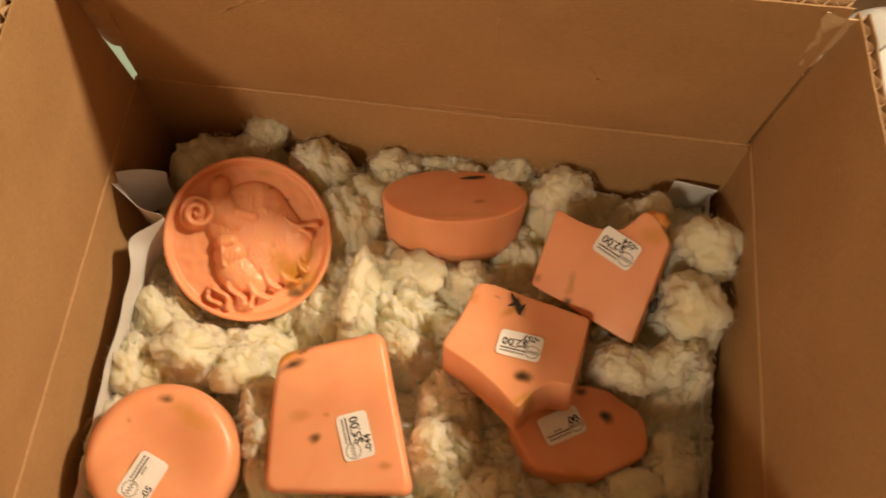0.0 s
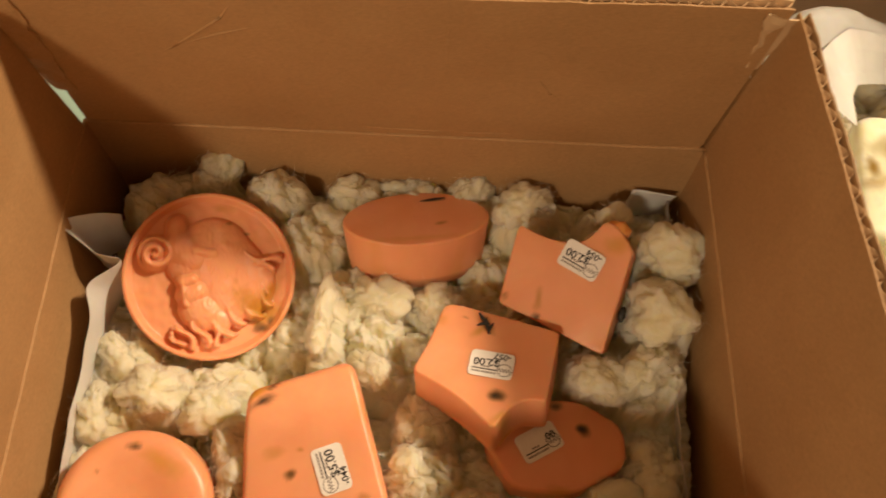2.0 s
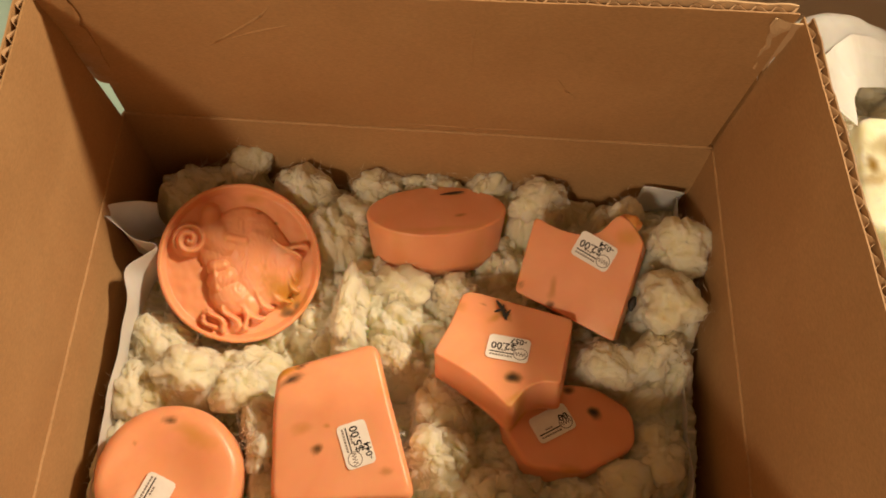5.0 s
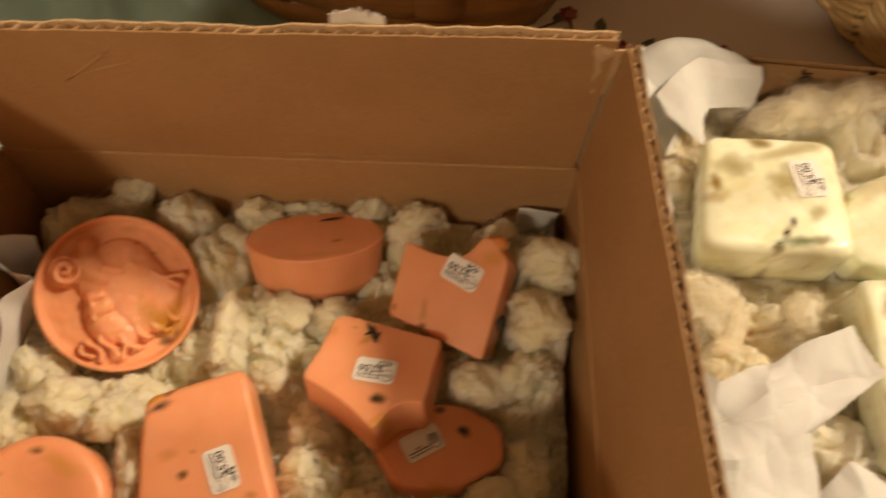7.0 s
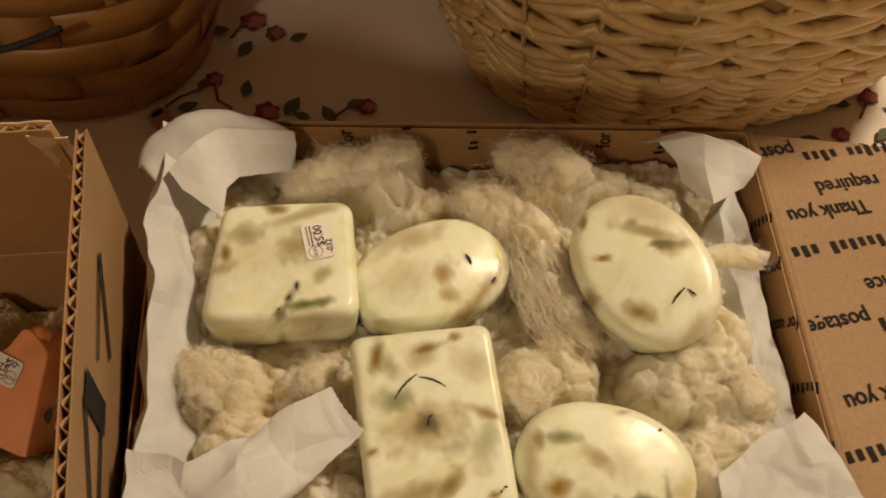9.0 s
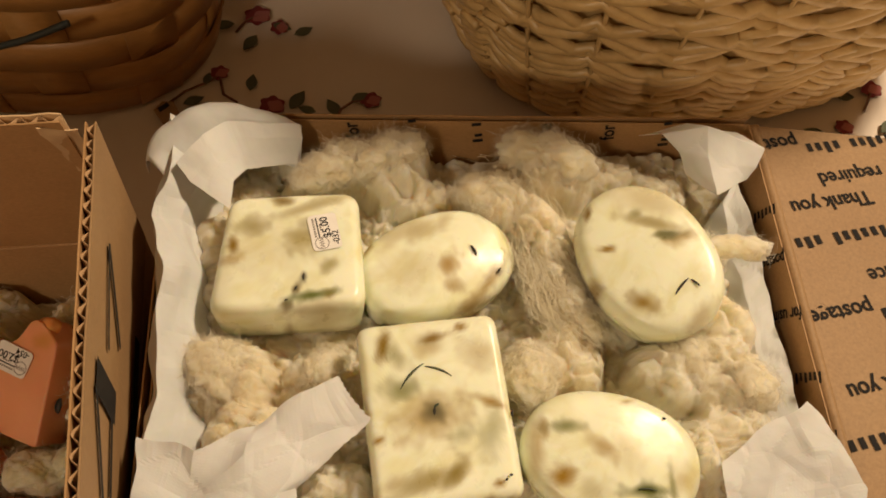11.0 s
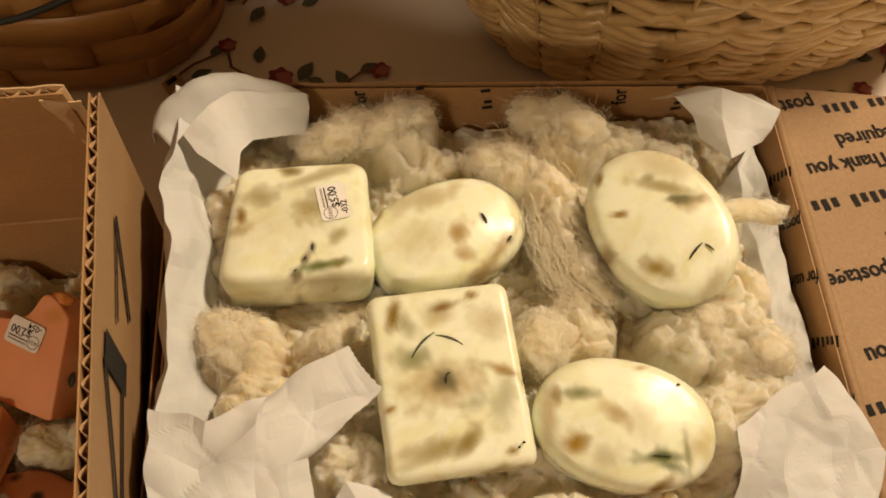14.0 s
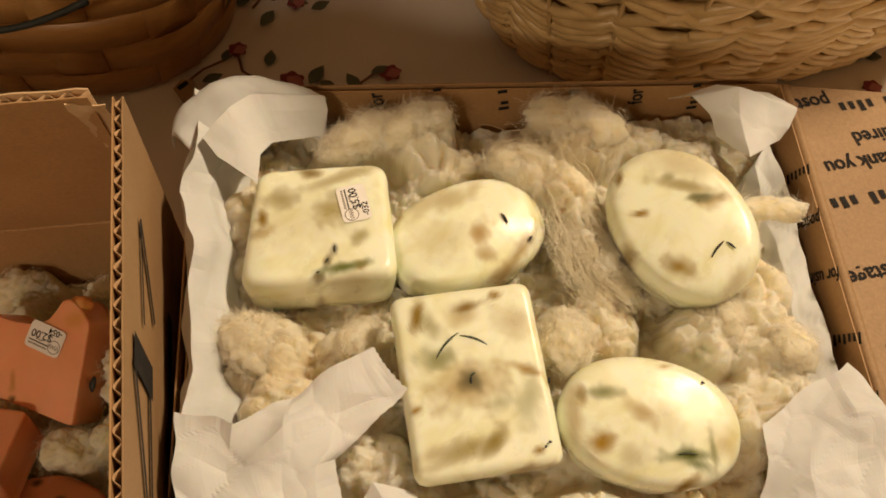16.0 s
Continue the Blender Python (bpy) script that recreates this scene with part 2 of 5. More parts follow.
# ---- room and table ----
bm = bmesh.new()
box(bm, (-2.2, -1.8, -0.76), (2.6, 2.4, -0.75))
tagged(part("floor", bm, WOOD, None), "brown wooden floor of the room", "floor", kind="structure")
bm = bmesh.new()
box(bm, (-2.2, -1.8, 1.75 + 0.6), (2.6, 2.4, 1.80 + 0.6))
tagged(part("ceiling", bm, PLASTER, None), "plain cream plaster ceiling", "ceiling", kind="structure")
for tag, lo, hi in (("north", (-2.2, 2.4, -0.75), (2.6, 2.45, 2.35)), ("south", (-2.2, -1.85, -0.75), (2.6, -1.8, 2.35)),
                    ("west", (-2.25, -1.8, -0.75), (-2.2, 2.4, 2.35)), ("east", (2.6, -1.8, -0.75), (2.65, 2.4, 2.35))):
    bm = bmesh.new()
    box(bm, lo, hi)
    tagged(part("wall_" + tag, bm, PLASTER, None), "plain cream plaster wall", "wall", kind="structure")

table = thing("table", (0, 0, -0.75), "wooden table under a printed cotton cloth", "table")
bm = bmesh.new()
box(bm, (-0.68, -0.28, 0.716), (1.05, 0.92, 0.742))
part("tabletop", bm, WOOD, table)
for x, y in ((-0.62, -0.22), (0.99, -0.22), (-0.62, 0.86), (0.99, 0.86)):
    bm = bmesh.new()
    box(bm, (x - 0.03, y - 0.03, 0.0), (x + 0.03, y + 0.03, 0.716))
    part("leg", bm, WOOD, table)


def cloth_height(x, y):
    return 0.0016 * noise.noise(Vector((x * 9, y * 7, 3.1))) + 0.0009 * noise.noise(Vector((x * 30, y * 22, 8.0)))


verts, faces = [], []
NX, NY = 130, 90
for j in range(NY + 1):
    for i in range(NX + 1):
        x, y = -0.70 + 1.77 * i / NX, -0.30 + 1.24 * j / NY
        verts.append((x, y, cloth_height(x, y) - 0.003))
for j in range(NY):
    for i in range(NX):
        k = j * (NX + 1) + i
        faces.append((k, k + 1, k + NX + 2, k + NX + 1))
tablecloth = part("tablecloth", mesh_from("tablecloth", verts, faces, CLOTH), CLOTH, None)
solid = tablecloth.modifiers.new("thickness", "SOLIDIFY")
solid.thickness = 0.0012
tagged(tablecloth, "cream cotton tablecloth printed with small red roses", "tablecloth")


def petal_ring(r, count, squash, turn):
    pts = []
    for k in range(40):
        w = 2 * math.pi * k / 40
        q = r * (0.90 + 0.10 * math.cos(count * w + turn))
        pts.append((q * math.cos(w), q * squash * math.sin(w)))
    return pts


def leaf_shape(length, width):
    pts = [(length * t, width * math.sin(math.pi * t) * (1 - 0.35 * t)) for t in [k / 10 for k in range(11)]]
    return pts + [(x, -y) for x, y in pts[-2:0:-1]]


def on_cloth(x, y, turn, lift):
    return pose(x, y, cloth_height(x, y) + lift, 0, 0, turn)


def printed_rose(x, y, r, turn):
    part("printed_rose", flat_shape(petal_ring(r * 0.8, 6, 0.93, 0.5), 0.0002), PETAL, tablecloth, m=on_cloth(x, y, turn, 0.0000))
    part("printed_petal", flat_shape(petal_ring(r * 0.55, 4, 0.8, 0), 0.0002), PETAL_PALE, tablecloth, m=on_cloth(x + 0.2 * r, y - 0.1 * r, turn, 0.0004))


def printed_leaf(x, y, length, turn):
    part("printed_leaf", flat_shape(leaf_shape(length, length * 0.32), 0.0002), LEAF, tablecloth, m=on_cloth(x, y, turn, 0.0002))


def printed_stem(pts):
    v, f = tube([(x, y, cloth_height(x, y)) for x, y in pts], 0.0011, 5)
    part("printed_stem", mesh_from("printed_stem", [(a[0], a[1], a[2] * 0.5) for a in v], f, STEM), STEM, tablecloth)

# ---- cardboard boxes ----
def flute_board(parent, corners, name, label, material_in, material_out, pitch=0.0078, ragged=0.0, thick=0.0042, wave=True, warp=0.0012):
    """Corrugated board: inner liner, wavy fluting and outer liner, as they show along a cut edge."""
    a, b, c, d = [Vector(p) for p in corners]
    n = (b - a).cross(d - a).normalized()
    seedz = a.x * 31 + a.y * 57

    def rag(u, v, p):
        if v < 0.999:
            return Vector((0, 0, 0.0006 * noise.noise(p * 25)))
        return (d - a).normalized() * (ragged * (noise.noise(Vector((u * 9, seedz, 0))) + 0.5 * noise.noise(Vector((u * 40, seedz, 5)))))

    v, f = slab(corners, 0.0006, 70, 10, lambda u, v, p: n * (-warp * abs(noise.noise(p * 11 + Vector((seedz, 0, 0)))) * math.sin(math.pi * min(1, max(0, v)))) + rag(u, v, p) * 0.35)
    board = part(name, mesh_from(name, v, f, material_in, False), material_in, parent, label)
    shift = n * (thick - 0.0006)
    v, f = slab([p + shift for p in (a, b, c, d)], 0.0006, 70, 1, rag)
    part("outer_liner", mesh_from("outer_liner", v, f, material_out, False), material_out, board, "outer kraft liner with a torn edge" if ragged else "")
    if wave:
        count = int((b - a).length / pitch)
        verts, faces = [], []
        steps = count * 8
        for i in range(steps + 1):
            u = i / steps
            off = n * (0.0006 + (thick - 0.0014) * (0.5 + 0.5 * math.cos(2 * math.pi * u * count)))
            low, top = a.lerp(b, u), d.lerp(c, u)
            top = top - (d - a).normalized() * (0.0006 + 0.0005 * noise.noise(Vector((u * 60, seedz, 2))))
            verts += [low + off, top + off, low + off + n * 0.0003, top + off + n * 0.0003]
            if i:
                k = 4 * (i - 1)
                faces += [(k, k + 4, k + 5, k + 1), (k + 2, k + 3, k + 7, k + 6), (k + 1, k + 5, k + 7, k + 3)]
        part("fluting", mesh_from("fluting", verts, faces, KRAFT_DARK), KRAFT_DARK, board)
    return board


def lift(p, z):
    return (p[0], p[1], z)


# box with the coral soaps; inner corners of the body at the crease
O_BL, O_BR, O_FR, O_FL = (-0.119, 0.285), (0.164, 0.256), (0.146, 0.046), (-0.134, 0.074)
O_CREASE, O_TOP = 0.118, 0.228
coral_box = thing("cardboard_box", (0, 0, 0), "open brown corrugated box with upright flaps holding coral soaps", "box")
for p, q in ((O_BL, O_BR), (O_BR, O_FR), (O_FR, O_FL), (O_FL, O_BL)):
    flute_board(coral_box, (lift(q, 0.004), lift(p, 0.004), lift(p, O_CREASE), lift(q, O_CREASE)), "side_wall", "", KRAFT, KRAFT, wave=False)
v, f = slab((lift(O_FL, 0.0005), lift(O_FR, 0.0005), lift(O_BR, 0.0005), lift(O_BL, 0.0005)), 0.0035)
part("bottom_panel", mesh_from("bottom_panel", v, f, KRAFT, False), KRAFT, coral_box)
T_BL, T_BR, T_FR, T_FL = (-0.106, 0.263), (0.157, 0.242), (0.158, 0.052), (-0.122, 0.074)
C = O_CREASE + 0.0003
back_flap = flute_board(coral_box, ((0.1615, 0.2565, C), (-0.1180, 0.2851, C), (T_BL[0], T_BL[1], O_TOP - 0.001), (T_BR[0] + 0.003, T_BR[1], O_TOP - 0.001)),
                        "flap", "upright flap with a raw torn corrugated edge", KRAFT, KRAFT_TORN, ragged=0.003)
R_CORN = (lift(O_FR, C), lift((O_BR[0], O_BR[1] + 0.001), C), (0.1665, 0.2490, 0.2175), (0.158, 0.052, 0.2285))
right_flap = flute_board(coral_box, R_CORN, "flap", "upright flap with black printed marks and a strip of painted shade outside", KRAFT, KRAFT_PALE, ragged=0.0012)
left_flap = flute_board(coral_box, (lift((O_BL[0], O_BL[1] - 0.003), C), lift(O_FL, C), lift(T_FL, O_TOP), (-0.1150, 0.2620, O_TOP - 0.001)),
                        "flap", "upright flap of brown board", KRAFT, KRAFT, ragged=0.001)
# unseen front flap, added to shade the low front from the side lamp
flute_board(coral_box, (lift((O_FL[0] + 0.003, O_FL[1]), C), lift((O_FR[0] - 0.003, O_FR[1]), C), (0.150, 0.036, 0.204), (-0.128, 0.060, 0.204)), "flap", "upright flap of brown board", KRAFT, KRAFT)
for p, q in ((O_BL, O_BR), (O_BR, O_FR), (O_FL, O_BL)):
    v, f = tube([Vector((*p, O_CREASE)).lerp(Vector((*q, O_CREASE)), k / 40) + Vector((0, 0, 0.0005 * noise.noise(Vector((k * 0.4, p[0] * 50, 0))))) for k in range(41)], 0.0010, 8)
    part("fold_ridge", mesh_from("fold_ridge", v, f, KRAFT), KRAFT, coral_box)


def flap_point(corners, u, w):
    a, b, c, d = [Vector(p) for p in corners]
    return a.lerp(b, u).lerp(d.lerp(c, u), w)


BACK = ((0.1615, 0.2565, C), (-0.1180, 0.2851, C), (T_BL[0], T_BL[1], O_TOP - 0.001), (T_BR[0] + 0.003, T_BR[1], O_TOP - 0.001))
for line in (((0.86, 0.55), (0.80, 0.68), (0.73, 0.86), (0.70, 0.99)), ((0.81, 0.66), (0.74, 0.76), (0.66, 0.84)), ((0.425, 0.98), (0.43, 0.75), (0.42, 0.5)), ((0.30, 0.55), (0.27, 0.42), (0.235, 0.33)), ((0.60, 0.06), (0.40, 0.045), (0.20, 0.07))):
    pts = [flap_point(BACK, *p) for p in line]
    fine = [pts[k].lerp(pts[k + 1], t / 6) + Vector((0.0006 * noise.noise(Vector((t, k, 3))), 0.0004, 0.0006 * noise.noise(Vector((t, k, 9))))) for k in range(len(pts) - 1) for t in range(7)]
    v, f = tube(fine, 0.0010, 6, lambda t: 0.2 + 0.8 * math.sin(math.pi * t))
    part("crease", mesh_from("crease", v, f, KRAFT), KRAFT, back_flap)
# white torn paper stuck outside the back flap's top edge
v, f = slab(((0.074, 0.2555, 0.218), (0.052, 0.2575, 0.218), (0.053, 0.2575, 0.2335), (0.073, 0.2555, 0.2325)), 0.0004, 20, 5,
            lambda u, v, p: Vector((0, 0.0015 * noise.noise(p * 90), (0.004 * noise.noise(Vector((u * 14, 1, 2))) - 0.002 * abs(2 * u - 1)) * v)))
part("torn_label", mesh_from("torn_label", v, f, LABEL, False), LABEL, back_flap, "torn white paper on the outer face")
# torn strip that still joins two flaps above the open slit
v, f = slab(((-0.1205, 0.2800, 0.153), (-0.1100, 0.2785, 0.149), (-0.1040, 0.2630, 0.227), (-0.1155, 0.2615, 0.227)), 0.0006, 6, 16,
            lambda u, v, p: Vector((0.0022 * noise.noise(p * 210), 0.0012 * noise.noise(p * 170) - 0.0006, 0.003 * noise.noise(p * 160 + Vector((5, 0, 0))))))
part("torn_strip", mesh_from("torn_strip", v, f, KRAFT, False), KRAFT, coral_box, "torn brown paper joining two flaps")
# torn pale paper in the back corner
v, f = slab(((0.1625, 0.2505, 0.186), (0.1565, 0.2485, 0.190), (0.1515, 0.2425, 0.2255), (0.1645, 0.2450, 0.2195)), 0.0005, 8, 8,
            lambda u, v, p: Vector((0.0015 * noise.noise(p * 160), 0.001 * noise.noise(p * 140) - 0.0014, 0.0015 * noise.noise(p * 200 + Vector((3, 0, 0))))))
part("torn_corner", mesh_from("torn_corner", v, f, KRAFT_TORN, False), KRAFT_TORN, coral_box, "torn pale paper at the flap corner")

# box with the cream soaps
WZ = 0.150
W_BR, ALONG, DOWN = Vector((0.478, 0.251)), Vector((0.985, -0.174)), Vector((-0.190, -0.982))
W_BL = W_BR - 0.289 * ALONG
W_FL, W_FR = W_BL + 0.222 * DOWN, W_BR + 0.222 * DOWN
W_FL = Vector((0.160, 0.079))
cream_box = thing("cardboard_box", (0, 0, 0), "open printed mailing box lined with white tissue holding cream soaps", "box")
walls = {}
for key, p, q in (("back", W_BL, W_BR), ("right", W_BR, W_FR), ("front", W_FR, W_FL), ("left", W_FL, W_BL)):
    walls[key] = flute_board(cream_box, (lift(q, 0.004), lift(p, 0.004), lift(p, WZ), lift(q, WZ)), "side_wall", "", KRAFT, KRAFT, wave=False, warp=0.0002)
v, f = slab((lift(W_FL, 0.0005), lift(W_FR, 0.0005), lift(W_BR, 0.0005), lift(W_BL, 0.0005)), 0.0035)
part("bottom_panel", mesh_from("bottom_panel", v, f, KRAFT, False), KRAFT, cream_box)
F_OUT = 0.105
FLAP_A, FLAP_B = W_FR + 0.004 * ALONG, W_BR + 0.004 * ALONG
OUT = Vector((0.985, -0.19))
flap_corners = (lift(FLAP_A, WZ - 0.001), lift(FLAP_B, WZ - 0.001), lift(FLAP_B + F_OUT * OUT, WZ - 0.012), lift(FLAP_A + F_OUT * OUT, WZ - 0.012))
open_flap = flute_board(cream_box, flap_corners, "flap", "flap folded outward with dark printed lettering", KRAFT_PALE, KRAFT_PALE, warp=0.0002)

v, f = tube([lift(W_FR.lerp(W_BR, k / 30) + 0.0034 * ALONG, WZ - 0.0022 + 0.0004 * noise.noise(Vector((k * 0.5, 2, 1)))) for k in range(31)], 0.0030, 10)
part("fold_ridge", mesh_from("fold_ridge", v, f, KRAFT_PALE), KRAFT_PALE, cream_box)

# ---- soaps ----
def frame_at(centre, normal, turn):
    """Pose of a soap: its top face's middle, the way that face looks, and its turn about that."""
    n = Vector(normal).normalized()
    u = (Vector((1, 0, 0)) - n * n.x).normalized()
    return Matrix.Translation(centre) @ Matrix((u, n.cross(u), n)).transposed().to_4x4() @ pose(0, 0, 0, 0, 0, turn)


def oval(a, b, power=2.0):
    pts = []
    for k in range(96):
        w = 2 * math.pi * k / 96
        c, s = math.cos(w), math.sin(w)
        pts.append(Vector((a * math.copysign(abs(c) ** (2 / power), c), b * math.copysign(abs(s) ** (2 / power), s))))
    return pts


def rounded(corners, radii, count=112):
    """A closed outline of straight sides with rounded corners."""
    dense = []
    n = len(corners)
    for i in range(n):
        p, q, r = [Vector(corners[(i + k) % n]) for k in (-1, 0, 1)]
        rad = radii if isinstance(radii, (int, float)) else radii[i]
        s = q + (p - q).normalized() * min(rad, 0.45 * (p - q).length)
        e = q + (r - q).normalized() * min(rad, 0.45 * (r - q).length)
        dense += [s.lerp(q, t).lerp(q.lerp(e, t), t) for t in [k / 8 for k in range(9)]]
    total = [0.0]
    for p, q in zip(dense, dense[1:] + dense[:1]):
        total.append(total[-1] + (q - p).length)
    out, k = [], 0
    for i in range(count):
        want = total[-1] * i / count
        while total[k + 1] < want:
            k += 1
        t = (want - total[k]) / max(1e-9, total[k + 1] - total[k])
        out.append(dense[k].lerp(dense[(k + 1) % len(dense)], t))
    return out


def smooth_spot(d):
    return max(0.0, 1 - d * d) ** 2


def stain_layer(me, spots):
    """Marks in the soap: (x, y, length, width, turn, red, green, black) in metres and degrees."""
    layer = me.color_attributes.new("stain", "FLOAT_COLOR", "POINT")
    for v, c in zip(me.vertices, layer.data):
        col = [0.0, 0.0, 0.0]
        for x, y, a, b, w, *amount in spots:
            dx, dy = v.co.x - x, v.co.y - y
            cw, sw = math.cos(radians(w)), math.sin(radians(w))
            p, q = (dx * cw + dy * sw) / a, (dy * cw - dx * sw) / b
            wob = 1 + 0.5 * noise.noise(v.co * 130) + 0.3 * noise.noise(v.co * 330)
            s = smooth_spot(math.hypot(p / 1.2, q) * wob)
            for k in range(3):
                col[k] = max(col[k], min(1, s * amount[k]))
        c.color = (*col, 1)


def soap_mesh(name, outline, height, edge, dome, material, spots=(), taper=0.94, relief=None, dent=0.0):
    size = max(p.length for p in outline)
    mid = sum((p for p in outline), Vector((0, 0))) / len(outline)
    rows = [(taper - 0.06, -height + 0.0), (taper, -height + 0.003)]
    for t in [k / 5 for k in range(6)]:
        rows.append((taper + (1 - taper) * (0.15 + 0.85 * t), -height + 0.003 + (height - edge - 0.003) * t))
    for k in range(1, 7):
        w = math.pi / 2 * k / 6
        rows.append((1 - (edge / size) * (1 - math.cos(w)), -edge + edge * math.sin(w)))
    inner = rows[-1][0]
    for k in range(1, 26):
        s = inner * (1 - k / 26)
        rows.append((s, dome * (1 - (s / inner) ** 2)))
    verts, faces = [], []
    n = len(outline)
    for s, z in rows:
        for p in outline:
            q = mid + (p - mid) * s
            wob = 0.0005 * noise.noise(Vector((q.x * 60, q.y * 60, z * 60 + size * 900)))
            zz = z + wob + (relief(q.x, q.y) if relief and z >= -1e-5 else 0)
            if dent and z >= -1e-5:
                zz -= dent * smooth_spot((q - mid).length / (size * 0.75))
            verts.append((q.x + wob * 0.6, q.y, zz))
    for j in range(len(rows) - 1):
        for i in range(n):
            a, b = j * n + i, j * n + (i + 1) % n
            faces.append((a, b, b + n, a + n))
    faces.append(tuple(range(n - 1, -1, -1)))
    verts.append((mid.x, mid.y, dome - dent + (relief(mid.x, mid.y) if relief else 0)))
    last = (len(rows) - 1) * n
    for i in range(n):
        faces.append((last + i, last + (i + 1) % n, len(verts) - 1))
    me = mesh_from(name, verts, faces, material)
    stain_layer(me, spots)
    return me


def soap(centre, normal, turn, me, label, group):
    ob = new("soap_bar", me)
    ob.matrix_basis = frame_at(centre, normal, turn)
    return tagged(ob, label, "soap", group)


def sticker(parent, x, y, turn, price, code, z=0.0004):
    """A small rounded price label: stamp, ruled line, price and code."""
    h = pose(x, y, z, 0, 0, turn)
    pts = rounded([(-0.0095, -0.0064), (0.0095, -0.0064), (0.0095, 0.0064), (-0.0095, 0.0064)], 0.0022, 48)
    lab = part("price_label", flat_shape([(p.x, p.y) for p in pts], 0.00016), LABEL, parent, "small white paper price label", m=h)
    up = 0.0002
    ring, faces = [], []
    for k in range(28):
        w = 2 * math.pi * k / 28
        for r in (0.0033, 0.0029):
            ring.append((-0.0058 + r * math.cos(w), 0.0021 + r * math.sin(w) * 0.95, up + 0.00004))
        a, b = 2 * k, 2 * ((k + 1) % 28)
        faces.append((a, b, b + 1, a + 1))
    part("stamp_ring", mesh_from("stamp_ring", ring, faces, GREY_INK, False), GREY_INK, lab, "round grey stamp")
    bm = bmesh.new()
    for i in range(4):
        for p, q in (((-0.0082 + 0.0013 * i, 0.0032), (-0.0076 + 0.0013 * i, 0.0012)), ((-0.0076 + 0.0013 * i, 0.0012), (-0.0069 + 0.0013 * i, 0.0032))):
            bm.faces.new([bm.verts.new((a, b, up)) for a, b in bar(*p, *q, 0.00035)])
    part("stamp_mark", bm, GREY_INK, lab)
    bm = bmesh.new()
    bm.faces.new([bm.verts.new((a, b, up)) for a, b in bar(-0.0026, 0.0027, 0.0080, 0.0027, 0.0006)])
    part("ruled_line", bm, INK, lab)
    bm = bmesh.new()
    for k in range(8):
        x0 = -0.0024 + 0.0013 * k
        bm.faces.new([bm.verts.new((a, b, up)) for a, b in bar(x0, 0.0042, x0 + 0.0010, 0.0042, 0.0009)])
    for k in range(3):
        x0 = 0.0008 + 0.0013 * k
        bm.faces.new([bm.verts.new((a, b, up)) for a, b in bar(x0, 0.0014, x0 + 0.001, 0.0014, 0.0008)])
    part("small_print", bm, GREY_INK, lab)
    if price:
        words("price_text", price, 0.0050, INK, lab, pose(0.0022, -0.0009, up, 0, 0, 2))
    if code:
        words("code_text", code, 0.0040, INK, lab, pose(-0.0040, -0.0044, up, 0, 0, -2))
    return lab


def fleck(parent, x, y, length, width, turn, z, material=None, bend=0.3):
    pts = []
    for k in range(9):
        t = k / 8 - 0.5
        pts.append((t * length, bend * length * (0.25 - t * t), 0.0))
    v, f = tube(pts, width / 2, 6, lambda t: 0.35 + 0.65 * math.sin(math.pi * t))
    v = [(a[0], a[1], a[2] * 0.5) for a in v]
    part("herb_fleck", mesh_from("herb_fleck", v, f, material or HERB), material or HERB, parent, "dark dried herb bit", m=pose(x, y, z, 0, 0, turn))


CS, WS = "coral soaps in the box", "cream soaps in the box"
MM = 0.001


def star_piece(corners, radii):
    return rounded([(x * MM, y * MM) for x, y in corners], [r * MM for r in radii])


def spot(x, y, a, b, w, red, green, black):
    return (x * MM, y * MM, a * MM, b * MM, w, red, green, black)


# round soap with a raised moulded relief of soft lumps, a coil and wavy strands
def capsule(x, y, x0, y0, x1, y1, r):
    dx, dy = x1 - x0, y1 - y0
    t = max(0, min(1, ((x - x0) * dx + (y - y0) * dy) / max(1e-9, dx * dx + dy * dy)))
    d = math.hypot(x - x0 - t * dx, y - y0 - t * dy) / r
    return math.sqrt(max(0, 1 - d * d))


LUMPS = [(2, 10, 12, -4, 17, 6.0), (-6, 8, 4, 2, 14, 5.2), (-13, 14, -6, 9, 9, 6.4), (-14, 24, -14, 20, 5, 5.4), (-6, 12, 2, 10.5, 4, 7.2),
         (-10, -8, -6, -6, 6, 6.6), (-12, -3, -11, -12, 2.6, 6.4), (-6, -14, -3, -16, 9, 5.6), (-1, -13, 4, -20, 6, 4.2), (-12, -2, -8, -1, 4, 6.8)]
STRANDS = [(8, -2, 24, 4, 1.8), (12, 6, 28, 2, 1.7), (14, 0, 26, -8, 1.7), (6, -6, 19, -18, 2.0), (2, -10, 14, -22, 1.8), (-2, -16, 8, -28, 1.8),
           (16, 10, 31, 6, 1.5), (-8, -20, -2, -31, 1.7), (-14, -22, -8, -32, 1.6), (0, -20, 3, -31, 1.5), (18, -4, 27, -14, 1.5), (11, -9, 22, -20, 1.5), (-18, -24, -14, -31, 1.3)]


